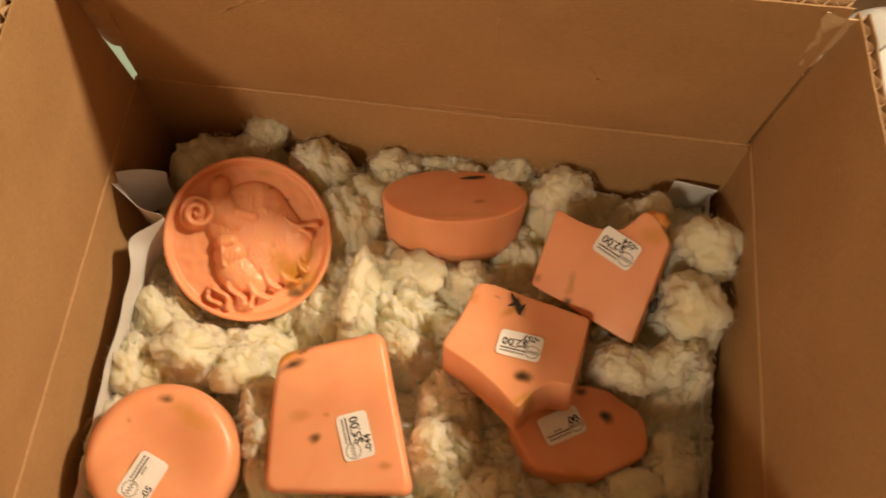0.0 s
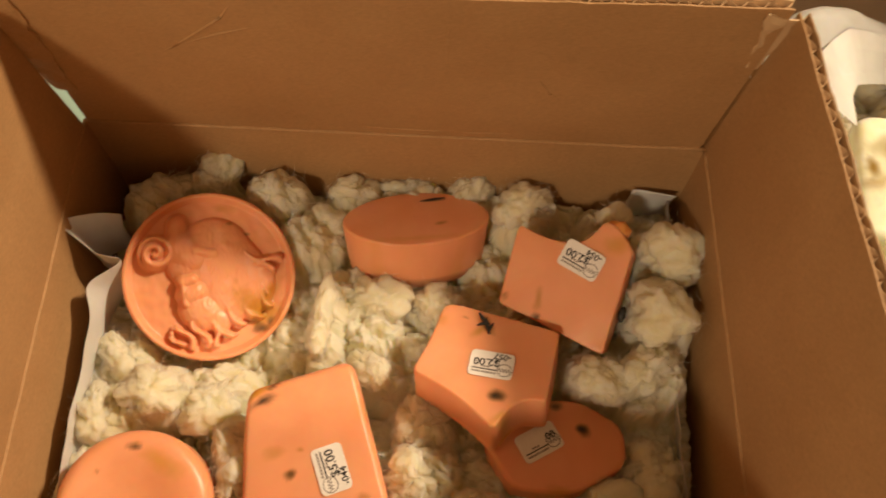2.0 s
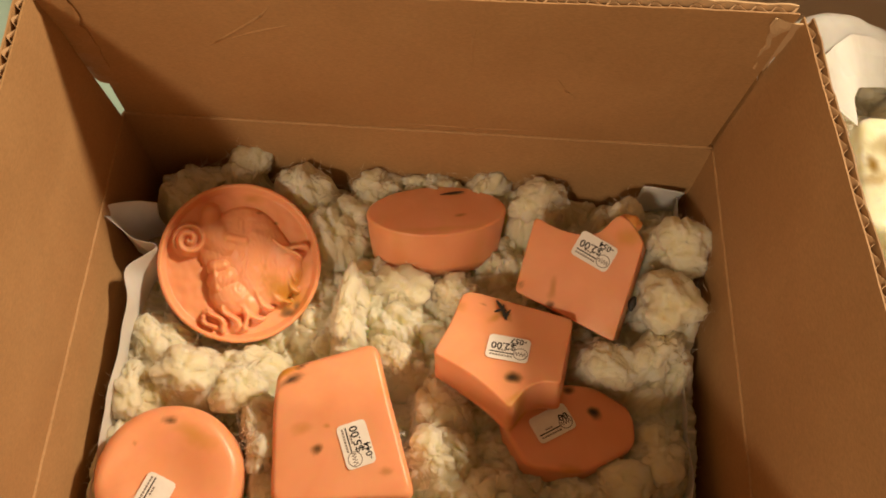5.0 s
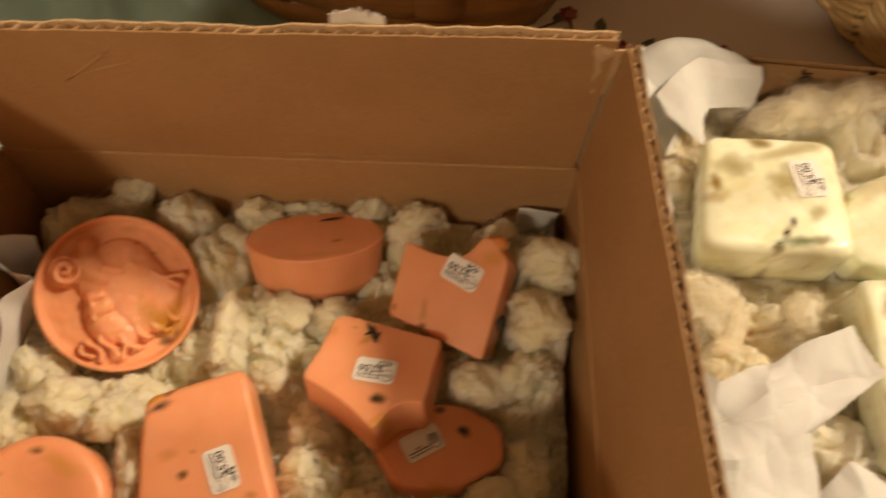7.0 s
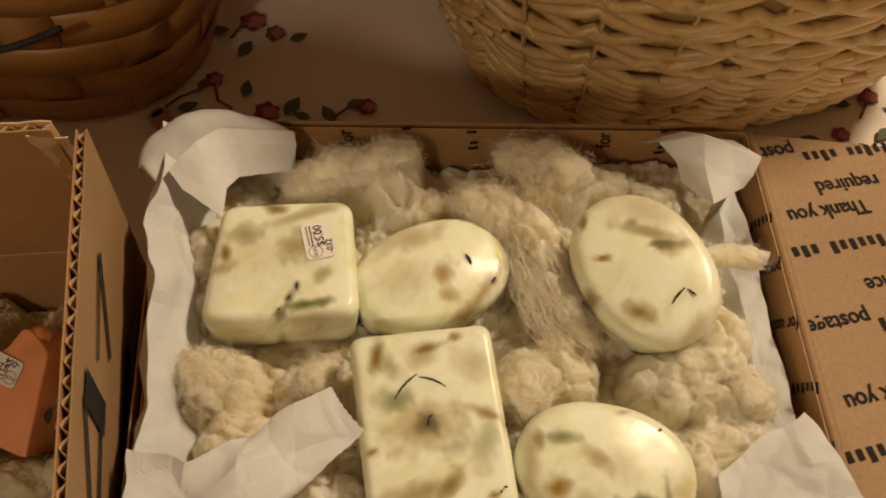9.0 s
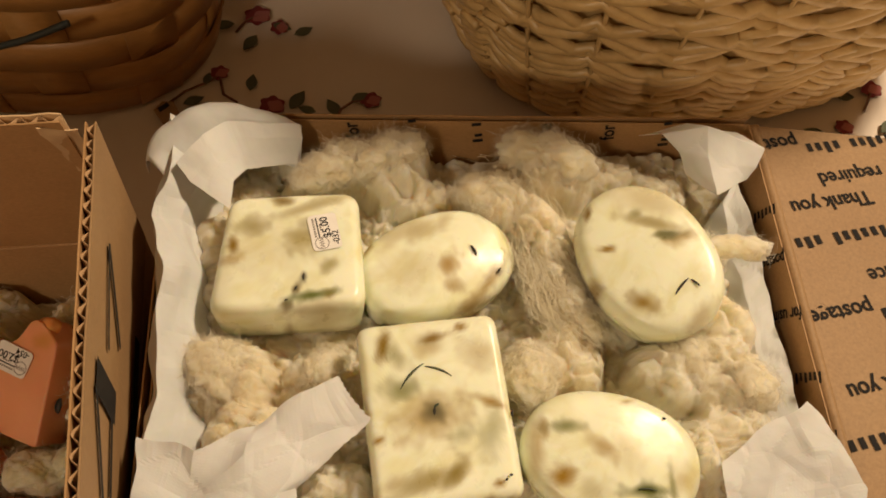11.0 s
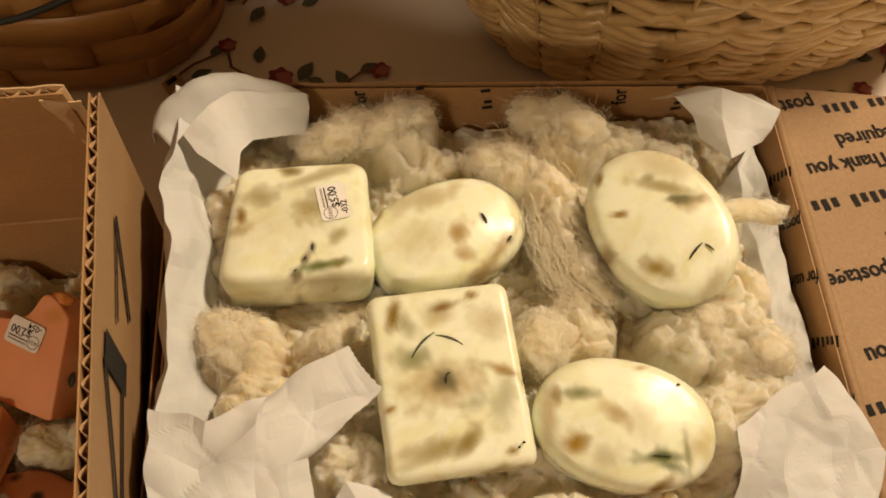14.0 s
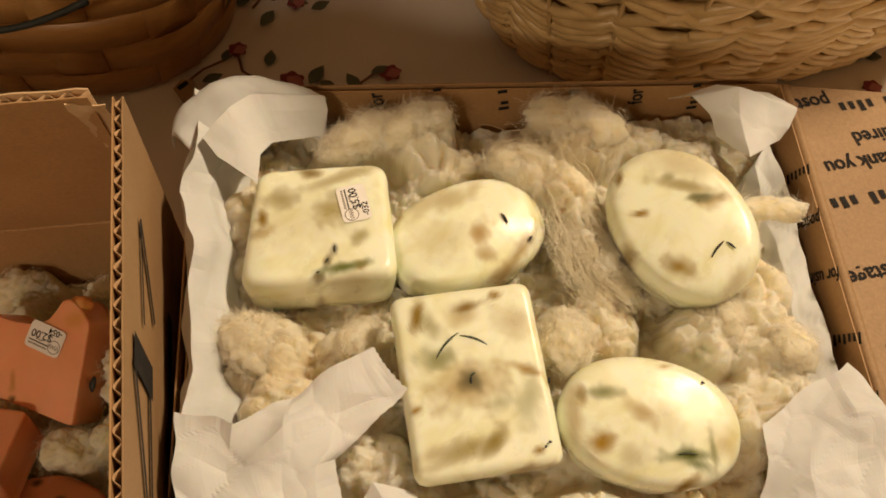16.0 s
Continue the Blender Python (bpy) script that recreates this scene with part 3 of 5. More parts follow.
def relief(x, y):
    x, y = x / MM, y / MM
    r = math.hypot(x, y)
    if r > 36.6:
        return 0.0
    if r > 34.4:
        return -0.0034 * (36.6 - r) / 2.2
    h = 0.0
    for x0, y0, x1, y1, rad, top in LUMPS:
        h = max(h, top * 0.9 * capsule(x, y, x0, y0, x1, y1, rad))
    for k, (x0, y0, x1, y1, rad) in enumerate(STRANDS):
        px, py = y1 - y0, x0 - x1
        ln = math.hypot(px, py)
        t = ((x - x0) * (x1 - x0) + (y - y0) * (y1 - y0)) / (ln * ln)
        off = 1.6 * math.sin(5.0 * t + k)
        h = max(h, 4.4 * capsule(x - px / ln * off, y - py / ln * off, x0, y0, x1, y1, rad))
    dx, dy = x + 23.5, y - 11.5
    q, w = math.hypot(dx, dy), math.atan2(dy, dx)
    if q < 8.5:
        coil = (q - (w / (2 * math.pi)) * 4.2) % 4.2
        h = max(h, (2.6 + 3.2 * (1 - ((coil - 2.1) / 2.1) ** 2)) * min(1, (8.5 - q) / 1.5))
    h = h * 1.3 + (0.5 * abs(noise.noise(Vector((x * 0.45, y * 0.25, 4)))) if h > 1 else 0) + 0.35 * noise.noise(Vector((x * 0.25, y * 0.25, 1)))
    return (h - 3.4) * MM


disc_spots = [spot(22, -16, 13, 10, -40, 1.0, 0.2, 0.05), spot(27, -8, 11, 6, 60, 0.9, 0.0, 0.0), spot(14, -14, 10, 5, -50, 0.5, 0, 0), spot(22, -25, 4, 2.5, 20, 0.6, 0, 0.8), spot(26, -22, 3, 2, 60, 0.6, 0, 0.7),
              spot(6, 31, 5, 3, 0, 0.5, 0.2, 0), spot(17, 19, 1.6, 1.2, 0, 0.6, 0, 0.4), spot(9, 24, 1.6, 1.2, 0, 0.6, 0, 0.3)]
disc_out = [Vector((0.0385 * math.cos(2 * math.pi * k / 200), 0.0385 * math.sin(2 * math.pi * k / 200))) for k in range(200)]


def disc_mesh():
    """Moulded disc: rim, sunken field and the raised relief on a fine polar grid."""
    rows = [(0.93, -0.020), (0.97, -0.0185), (0.985, -0.010), (1.0, -0.0022), (0.995, -0.0008), (0.980, 0.0)]
    rows += [(0.96 - 0.96 * k / 96, 0.0) for k in range(96)]
    verts, faces = [], []
    for j, (s, z) in enumerate(rows):
        for p in disc_out:
            verts.append((p.x * s, p.y * s, z + (relief(p.x * s, p.y * s) if j > 5 else 0)))
    n = 200
    for j in range(len(rows) - 1):
        for i in range(n):
            a, b = j * n + i, j * n + (i + 1) % n
            faces.append((a, b, b + n, a + n))
    faces.append(tuple(range(n - 1, -1, -1)))
    faces.append(tuple((len(rows) - 1) * n + i for i in range(n)))
    me = mesh_from("soap_bar", verts, faces, CORAL)
    stain_layer(me, disc_spots)
    return me


soap((-0.064, 0.216, 0.090), (0.2, -0.4, 0.89), 0, disc_mesh(), "round coral soap with a raised moulded relief and rim", CS)

# cut pieces with curved notches
me = soap_mesh("soap_bar", star_piece([(-20.5, 27), (-9, 20.0), (2, 16.5), (10, 17), (19, 25.5), (24.5, 21.5), (29.5, 11), (13, -34), (-9, -21), (-32, -8), (-27, 8)], [2, 8, 8, 8, 3, 5, 2, 2, 3, 2, 9]), 0.026, 0.0012, 0.0006, CORAL,
               [spot(-15, -15.5, 2.4, 2, 30, 0.8, 0, 0.9), spot(-13.4, -7, 6, 2.2, 80, 0.6, 0.3, 0.05), spot(-29, -5, 2, 2, 0, 0.8, 0, 0.4), spot(23, 14, 6, 6, 0, 0.2, 0.6, 0)], taper=1.0)
s54 = soap((0.097, 0.202, 0.100), (-0.35, -0.35, 1), 0, me, "cut coral soap piece with notched edges and a price label", CS)
sticker(s54, 0.0069, 0.0084, 146, "$2.00", "-054", 0.0012)
fleck(s54, 0.0225, -0.0165, 0.007, 0.004, 70, -0.007)

me = soap_mesh("soap_bar", star_piece([(-17, 35), (-10, 33.5), (32.5, 15), (22, -19), (14, -17), (7, -20), (-1, -29.5), (-14, -13.5), (-33, 1), (-24, 17)], [5, 4, 2, 2, 5, 4, 2, 14, 3, 12]), 0.024, 0.0014, 0.0006, CORAL,
               [spot(1, 21, 6, 3.5, 110, 0.8, 0.4, 0.5), spot(-3, 18, 5, 2.5, 40, 0.4, 0.6, 0.1), spot(1.1, -14.6, 4.5, 3.2, 0, 0.9, 0, 1.0), spot(-20, 26, 5, 4, 0, 0.5, 0, 0), spot(-8, 26, 1.6, 1.2, 0, 0.8, 0, 0.3), spot(3, -24, 6, 3, 30, 0.2, 0.7, 0)], taper=1.02)
s57 = soap((0.059, 0.164, 0.1005), (-0.04, 0.27, 1), 0, me, "cut coral soap piece with dark herb specks and a label", CS)
sticker(s57, 0.0010, -0.0001, 164, "$2.00", "-057", 0.0011)
for x, y, ln, w in ((0.2, 24, 8, 120), (1.5, 20, 9, 95), (2.6, 18.5, 6, 60), (-1, 21, 5, 10)):
    fleck(s57, x * MM, y * MM, ln * MM, 0.0017, w, 0.0012)

me = soap_mesh("soap_bar", star_piece([(-24, 21), (10, 20), (28, 7), (27, -10), (2, -22), (-24, -18), (-34, 2)], [6, 8, 6, 6, 8, 6, 6]), 0.032, 0.003, 0.0015, CORAL,
               [spot(9, 6, 4, 3, -20, 0.8, 0, 1.0), spot(-1, 17, 3.4, 2.8, 0, 0.8, 0, 0.9), spot(-12, 14, 3, 3, 0, 0.5, 0, 0.5), spot(-4, -20, 6, 4, 0, 0.4, 0.4, 0)], taper=1.04)
low = soap((0.090, 0.134, 0.079), (0.03, 0.05, 1), 0, me, "cut coral soap piece lying beneath another piece", CS)
sticker(low, -0.0105, 0.0010, 205, "", "", 0.0018)
words("price_text", "00", 0.0046, INK, low, pose(-0.0055, 0.0040, 0.0021, 0, 0, 205))



def lobe(parent, x, y, z, a, b, c):
    skin = tuft_like(x + y)
    bm = bmesh.new()
    bmesh.ops.create_icosphere(bm, subdivisions=3, radius=1)
    for v in bm.verts:
        p = v.co * skin(v.co)
        v.co = Vector((p.x * a, p.y * b, p.z * c))
    part("amber_lobe", bm, AMBER, parent, "glossy amber drip of soap", smooth=True, m=pose(x, y, z))


def tuft_like(seed):
    return lambda p: 1 + 0.25 * noise.noise(p * 1.6 + Vector((seed * 900, 2, 1)))


lobe(s54, 0.0225, 0.0205, -0.0050, 0.0060, 0.0050, 0.0045)
# thick square bar
me = soap_mesh("soap_bar", star_piece([(-27, 23), (16.5, 34), (32, -34), (-29, -34), (-29, 5)], [5, 6, 5, 5, 8]), 0.030, 0.0045, 0.001, CORAL,
               [spot(-9, -11.6, 3, 2.6, 0, 0.8, 0, 0.85), spot(-15.5, -3, 5, 3.5, 20, 0.4, 0.15, 0), spot(-24, 21.5, 8, 3.4, 35, 0.2, 1.0, 0.1), spot(-21, 18, 6, 2.4, 25, 0.3, 0, 1.0), spot(-16, 24.8, 3, 1.6, 40, 0.3, 0, 1),
                spot(-5, -2.3, 1.4, 1.2, 0, 0.7, 0, 0), spot(20, -22, 3, 2, 0, 0.6, 0, 0.1), spot(20, 12, 5, 8, 0, 0.12, 0.1, 0)], taper=0.98)
s44 = soap((-0.015, 0.135, 0.100), (0, -0.15, 1), 0, me, "thick coral soap bar with rounded edges and a label", CS)
sticker(s44, 0.0074, -0.0105, 106, "$5.00", "-044", 0.0011)

# round cake and oval cake
me = soap_mesh("soap_bar", oval(0.0305, 0.0300), 0.032, 0.006, 0.0005, CORAL, [spot(0, 23, 3.5, 2, -10, 0.6, 0, 0.8), spot(10, 17, 12, 5, -35, 0.15, 0.6, 0), spot(-14, 14, 2, 1.4, 0, 0.5, 0, 0.2), spot(-3, 0, 24, 20, 0, 0.12, 0, 0)], taper=0.99, dent=0.0030)
cake = soap((-0.086, 0.114, 0.099), (0.12, -0.16, 1), 0, me, "round coral soap cake with a smooth rounded edge", CS)
sticker(cake, -0.0060, -0.0085, 62, "", "-05", 0.0002)
me = soap_mesh("soap_bar", oval(0.0350, 0.0195, 1.95), 0.030, 0.0015, 0.0012, CORAL, [spot(9, 11.5, 6.5, 1.3, 8, 0.5, 0, 0.9), spot(11.5, -6, 3, 1.1, 15, 0.9, 0, 0.2), spot(0, -15, 30, 2.5, 0, 0.0, 0.35, 0)], taper=0.92)
ov = soap((0.031, 0.243, 0.088), (0.02, 0.42, 1), 3, me, "oval coral soap cake with a dark herb sliver", CS)
fleck(ov, 0.0090, 0.0115, 0.0125, 0.0014, 8, 0.0012, bend=0.12)


# cream soaps
w1 = soap_mesh("soap_bar", rounded([(-0.0350, -0.0300), (0.0320, -0.0300), (0.0315, 0.0300), (-0.0270, 0.0300)], 0.008), 0.030, 0.006, 0.0015, CREAM,
               [spot(-24.5, 2.5, 6.5, 3.86, 87, 1.01, 0, 0.255), spot(-25.6, -4.7, 8.12, 5.26, 7, 0.663, 0, 0), spot(-15.5, 11.7, 9.75, 8.78, 7, 0.597, 0.272, 0.0425), spot(-3.1, 25.3, 8.12, 4.39, -23, 0.796, 0, 0.425), spot(12.4, 22.2, 29.2, 5.26, 19, 0.53, 0.204, 0), spot(4.5, 4.1, 9.75, 12.3, 7, 0.663, 0.272, 0), spot(6.8, 10.4, 6.5, 7.02, 7, 0.398, 0, 0.085), spot(17.4, -10.5, 6.5, 4.39, 47, 0.53, 0.408, 0), spot(6, -15.9, 3.43, 1.78, 87, 0.289, 0, 0.78), spot(2.6, -21.3, 3.43, 2.97, 67, 0.578, 0, 0.714), spot(9.1, -24.6, 13, 3.51, 3, 0, 1.04, 0.085), spot(16.1, -24.7, 3.43, 3.72, 7, 0.867, 0, 0), spot(-1.6, -27.9, 2.75, 2.23, 7, 0.722, 0, 0.51), spot(11.9, -31.3, 14.6, 7.02, 7, 0.464, 0.136, 0), spot(-5.9, -1.2, 29.2, 24.6, 7, 0.199, 0, 0)])
b1 = soap((0.2360, 0.2135, 0.160), (0, 0.04, 1), -7, w1, "cream rectangular soap with herb flecks and a label", WS)
sticker(b1, 0.0155, 0.0065, 99, "$5.00", "-032", 0.0014)
for x, y, ln, w in ((6, -15.9, 3.4, 87), (2.6, -21.3, 2, 60), (-1.6, -27, 1.6, 20)):
    fleck(b1, x * MM, y * MM, ln * MM, 0.0010, w, 0.0012)

w2 = soap_mesh("soap_bar", oval(0.0375, 0.0255, 2.3), 0.027, 0.009, 0.003, CREAM,
               [spot(15.9, -2.3, 4.95, 2.08, -87, 0.722, 0, 0.78), spot(2.1, -4.5, 5.69, 7.9, -12, 0.928, 0, 0), spot(0, -14.3, 6.5, 5.26, -12, 0.729, 0, 0), spot(23.4, -15.2, 2.48, 1.34, 38, 0.433, 0, 0.78), spot(16.7, -17.9, 17.9, 4.21, 33, 0.796, 0, 0.128), spot(5, -24.6, 14.6, 5.26, 23, 0.796, 0, 0.0425), spot(-3.5, 17.1, 14.6, 10.5, -12, 0.53, 0.068, 0), spot(-12.3, 19, 16.2, 8.78, 8, 0.464, 0, 0), spot(9.8, 17.3, 9.75, 5.26, 28, 0.464, 0, 0), spot(-13.5, -1.2, 22.8, 14, -12, 0.265, 0, 0), spot(-26.6, 19, 6.5, 3.51, 48, 0.928, 0, 0.085)])
b2 = soap((0.3010, 0.2000, 0.152), (0.05, -0.1, 1), 12, w2, "cream oval soap tilted against a rectangular bar", WS)
fleck(b2, 0.0160, -0.0022, 0.0055, 0.0012, -87, 0.0026)
fleck(b2, 0.0234, -0.0150, 0.0030, 0.0011, 38, 0.0010)

w3 = soap_mesh("soap_bar", oval(0.0295, 0.0385, 2.15), 0.027, 0.009, 0.002, CREAM,
               [spot(11.9, 3.4, 9.75, 3.16, -24, 0.663, 0.68, 0.425), spot(9, 11.5, 21.1, 5.26, -46, 0.663, 0.272, 0), spot(16.1, 0.1, 11.4, 5.26, -16, 0.796, 0, 0), spot(4.9, 18.9, 4.88, 5.26, -16, 0.53, 0.408, 0.085), spot(15.2, 22.2, 26, 15.9, -41, 0.438, 0, 0), spot(-15, 11.1, 4.4, 2.67, -16, 1.1, 0, 0.153), spot(-29.1, -1.6, 4.06, 6.15, -16, 0.796, 0, 0.34), spot(-15.1, -18, 7.31, 6.15, -46, 0.928, 0.136, 0.085), spot(3.1, -34.7, 11.4, 5.26, 14, 0.53, 0, 0.085), spot(-12.4, 31.1, 5.5, 2.23, 54, 1.01, 0, 0.306)])
b3 = soap((0.3905, 0.1775, 0.168), (-0.2, -0.1, 1), 16, w3, "cream oval soap with a bent dark herb sliver", WS)
fleck(b3, 0.0031, -0.0200, 0.0095, 0.0012, 21, 0.0016, bend=0.2)
fleck(b3, 0.0088, -0.0214, 0.0048, 0.0012, -72, 0.0014, bend=0.1)

w4 = soap_mesh("soap_bar", rounded([(-0.0295, -0.0375), (0.0295, -0.0375), (0.0295, 0.0390), (-0.0295, 0.0390)], 0.0055), 0.026, 0.006, 0.001, CREAM,
               [spot(-19.1, 29.2, 9.75, 4.21, 69, 1.01, 0.136, 0.212), spot(-14.7, 24.5, 9.75, 5.26, -56, 0.398, 0.408, 0), spot(0.9, 29.6, 8.12, 3.51, 9, 1.01, 0, 0.34), spot(-0.9, 26.5, 9.75, 7.02, 4, 0.53, 0, 0), spot(13.7, 33.5, 3.43, 2.97, 4, 1.01, 0, 0.153), spot(19.6, 20.9, 11.4, 10.5, 4, 0.464, 0, 0), spot(-13.7, 9.6, 9.75, 7.02, 4, 0.398, 0.68, 0), spot(-3.9, -1.8, 17.9, 15.9, 4, 0.729, 0, 0), spot(-2, -0.6, 5.85, 6.32, 4, 0.398, 0.272, 0.65), spot(22.1, 0, 13, 3.51, -26, 0.991, 0, 0), spot(-25.4, -9.3, 3.43, 2.67, 4, 1.01, 0, 0.051), spot(7.8, -11, 6.5, 5.26, 4, 0.265, 0.408, 0), spot(19.8, -10.1, 16.2, 7.02, 64, 0.265, 0.408, 0), spot(2.8, -25.4, 9.75, 5.26, 44, 0.928, 0.408, 0), spot(-9.1, -27.2, 19.5, 6.15, 12, 0.663, 0.272, 0), spot(-20.2, -27, 11.4, 5.26, 4, 0.53, 0, 0), spot(9.7, -38.9, 9.75, 3.51, 9, 1.01, 0, 0.255), spot(19.2, -31.2, 3.43, 2.97, 4, 1.1, 0, 0.102), spot(22.8, -39, 6.5, 3.51, 14, 0.928, 0, 0.17), spot(29.4, -4.5, 4.12, 1.49, 84, 1.01, 0, 0.51)])
b4 = soap((0.2840, 0.1275, 0.162), (0, -0.1, 1), -4, w4, "cream rectangular soap with a dark herb spray", WS)
for x, y, ln, w, g in ((-9.1, 14.6, 14, 42, 1), (1.6, 15.4, 11.5, -27, 1), (-2, -0.6, 3, 80, 0), (-1, 1.5, 2.5, 30, 1), (29, -5, 3, 80, 0), (24, -29, 1.4, 0, 0), (22, -30.5, 1.2, 40, 0)):
    fleck(b4, x * MM, y * MM, ln * MM, 0.0011, w, 0.0011 if x < 25 else 0.0002, HERB_GREEN if g else HERB)

w5 = soap_mesh("soap_bar", oval(0.0375, 0.0265, 2.15), 0.028, 0.008, 0.0022, CREAM,
               [spot(-21.3, 6.7, 8.12, 4.21, 18, 0.398, 0.816, 0), spot(-6, 1.3, 9.75, 5.97, -17, 0.729, 0, 0), spot(2.7, 3.9, 6.5, 15.9, 23, 0.265, 0, 0), spot(13.8, -12.1, 11.4, 3.86, 11, 0.133, 1.04, 0.212), spot(18.1, -14.6, 8.12, 3.51, -7, 0, 0.816, 0.17), spot(23.9, -7.8, 9.75, 2.29, 103, 0.398, 0.68, 0), spot(-20.3, -13.5, 6.5, 7.02, 23, 0.991, 0, 0), spot(-30, 4.1, 6.5, 3.51, 103, 0.796, 0, 0.17), spot(-7.1, -16.6, 8.12, 8.78, 23, 0.332, 0.136, 0), spot(28.1, -4.9, 9.75, 8.78, 23, 0.464, 0, 0), spot(14.4, -23.8, 9.75, 3.16, 48, 1.01, 0, 0.255), spot(-22.3, -24.1, 9.75, 2.11, -22, 0.663, 0, 0.595), spot(2.5, 22.2, 4.12, 2.23, 23, 0.722, 0, 0), spot(-31.5, -5.2, 19.5, 5.26, 98, 0.597, 0, 0)])
b5 = soap((0.3500, 0.0975, 0.157), (0, -0.1, 1), -23, w5, "cream oval soap with faint brown and green marks", WS)
fleck(b5, 0.0138, -0.0120, 0.0075, 0.0009, 8, 0.0016, HERB_GREEN)
fleck(b5, 0.0184, 0.0181, 0.0015, 0.0012, 0, 0.0006)


# ---- wool ----
def ribbons(points, width, gen):
    """Thin flat fibres along rows of points, with a chance turn each."""
    m, k, _ = points.shape
    d = np.gradient(points, axis=1)
    side = np.cross(d, gen.normal(size=(m, 1, 3)))
    side /= np.linalg.norm(side, axis=2, keepdims=True) + 1e-12
    side *= (width * np.sin(np.pi * (0.12 + 0.8 * np.linspace(0, 1, k))))[None, :, None] * gen.uniform(0.6, 1.4, (m, 1, 1))
    verts = np.stack([points - side, points + side], 2).reshape(-1, 3)
    at = (np.arange(m)[:, None] * k + np.arange(k - 1)[None, :]).ravel() * 2
    faces = np.stack([at, at + 1, at + 3, at + 2], 1)
    return verts.tolist(), faces.tolist()


def hugging_fibres(seed, grid, count):
    """Crimped fibres that lie along a rumpled surface and stand a little off it."""
    gen = np.random.default_rng(seed)
    n = grid.shape[0] - 1
    k = 7
    i0, j0 = gen.uniform(0.01, 0.99, count), gen.uniform(0.01, 0.99, count)
    flow = 2.2 * np.sin(9 * i0 + 5 * j0 + seed) + 2.0 * np.sin(13 * j0 - 7 * i0) + 1.4 * np.sin(31 * i0 + 17 * j0) + gen.normal(0, 0.7, count)
    length = gen.uniform(0.010, 0.034, count)
    t = np.linspace(0, 1, k)[None, :]
    wave = gen.uniform(0.001, 0.004, (count, 1)) * np.sin(gen.uniform(4, 11, (count, 1)) * t + gen.uniform(0, 6, (count, 1)))
    bend = flow[:, None] + gen.normal(0, 0.9, (count, 1)) * t
    u = np.clip(i0[:, None] + np.cos(bend) * length[:, None] * t - np.sin(bend) * wave, 0.005, 0.995)
    w = np.clip(j0[:, None] + np.sin(bend) * length[:, None] * t * 1.3 + np.cos(bend) * wave, 0.005, 0.995)
    pts = grid[(w * n).round().astype(int), (u * n).round().astype(int)].copy()
    fu, fw = u * n, w * n
    a, b = np.floor(fw).astype(int), np.floor(fu).astype(int)
    x, y = (fu - b)[..., None], (fw - a)[..., None]
    pts = (grid[a, b] * (1 - x) + grid[a, b + 1] * x) * (1 - y) + (grid[a + 1, b] * (1 - x) + grid[a + 1, b + 1] * x) * y
    off = gen.uniform(0.0, 1.0, (count, 1)) ** 2 * 0.0022
    pts[..., 2] += 0.0002 + off + gen.uniform(0, 0.0024, (count, 1)) * (t - 0.3) ** 2 * (gen.uniform(0, 1, (count, 1)) < 0.35)
    pts[:, 1:-1] = (pts[:, 1:-1] * 2 + pts[:, 2:] + pts[:, :-2]) / 4
    return ribbons(pts, 0.00010, gen)


def tuft_fibres(seed, places, normals, count):
    gen = np.random.default_rng(seed)
    pick = gen.integers(0, len(places), count)
    p, nrm = places[pick], normals[pick]
    tan = np.cross(nrm, gen.normal(size=(count, 3)))
    tan /= np.linalg.norm(tan, axis=1, keepdims=True)
    side = np.cross(nrm, tan)
    t = np.linspace(0, 1, 7)[None, :, None]
    ln = gen.uniform(0.003, 0.011, (count, 1, 1))
    pts = p[:, None] + tan[:, None] * (ln * (t - 0.3)) + side[:, None] * (gen.uniform(0.0003, 0.0010, (count, 1, 1)) * np.sin(gen.uniform(4, 12, (count, 1, 1)) * t + gen.uniform(0, 6, (count, 1, 1))))
    stand = (gen.uniform(0, 1, (count, 1, 1)) < 0.22) * gen.uniform(0.002, 0.006, (count, 1, 1)) * t * t
    pts = pts + nrm[:, None] * (stand + 0.0001 + gen.uniform(0, 1, (count, 1, 1)) ** 2 * 0.0034 - 7.0 * (ln * (t - 0.35)) ** 2)
    return ribbons(pts, 0.00007, gen)


def tuft_surface(rng, a, b, c, turn, crisp):
    """The rumpled skin of a tuft, as a function from a way out of its middle to a place."""
    off = Vector((rng.uniform(0, 90), rng.uniform(0, 90), rng.uniform(0, 90)))
    cw, sw = math.cos(radians(turn)), math.sin(radians(turn))
    fine = 75 * max(1.0, 0.030 / (a + b))

    def skin(p):
        w = Vector((p.x * a, p.y * b, p.z * c)) * fine + off
        w = w + noise.noise_vector(w * 1.1) * 0.5
        puff = 1 - min(1.0, noise.voronoi(w * 1.8)[0][0]) ** 2
        curl = 1 - min(1.0, noise.voronoi(w * 4.6 + off)[0][0]) ** 2
        s = 0.50 + 0.52 * puff + 0.80 * noise.noise(w * 0.55) + crisp * (0.20 * curl + 0.08 * noise.noise(w * 7.0) + 0.06 * noise.noise(w * 17.0))
        x, y = p.x * a * s, p.y * b * s
        return Vector((x * cw - y * sw, x * sw + y * cw, p.z * c * s))

    return skin


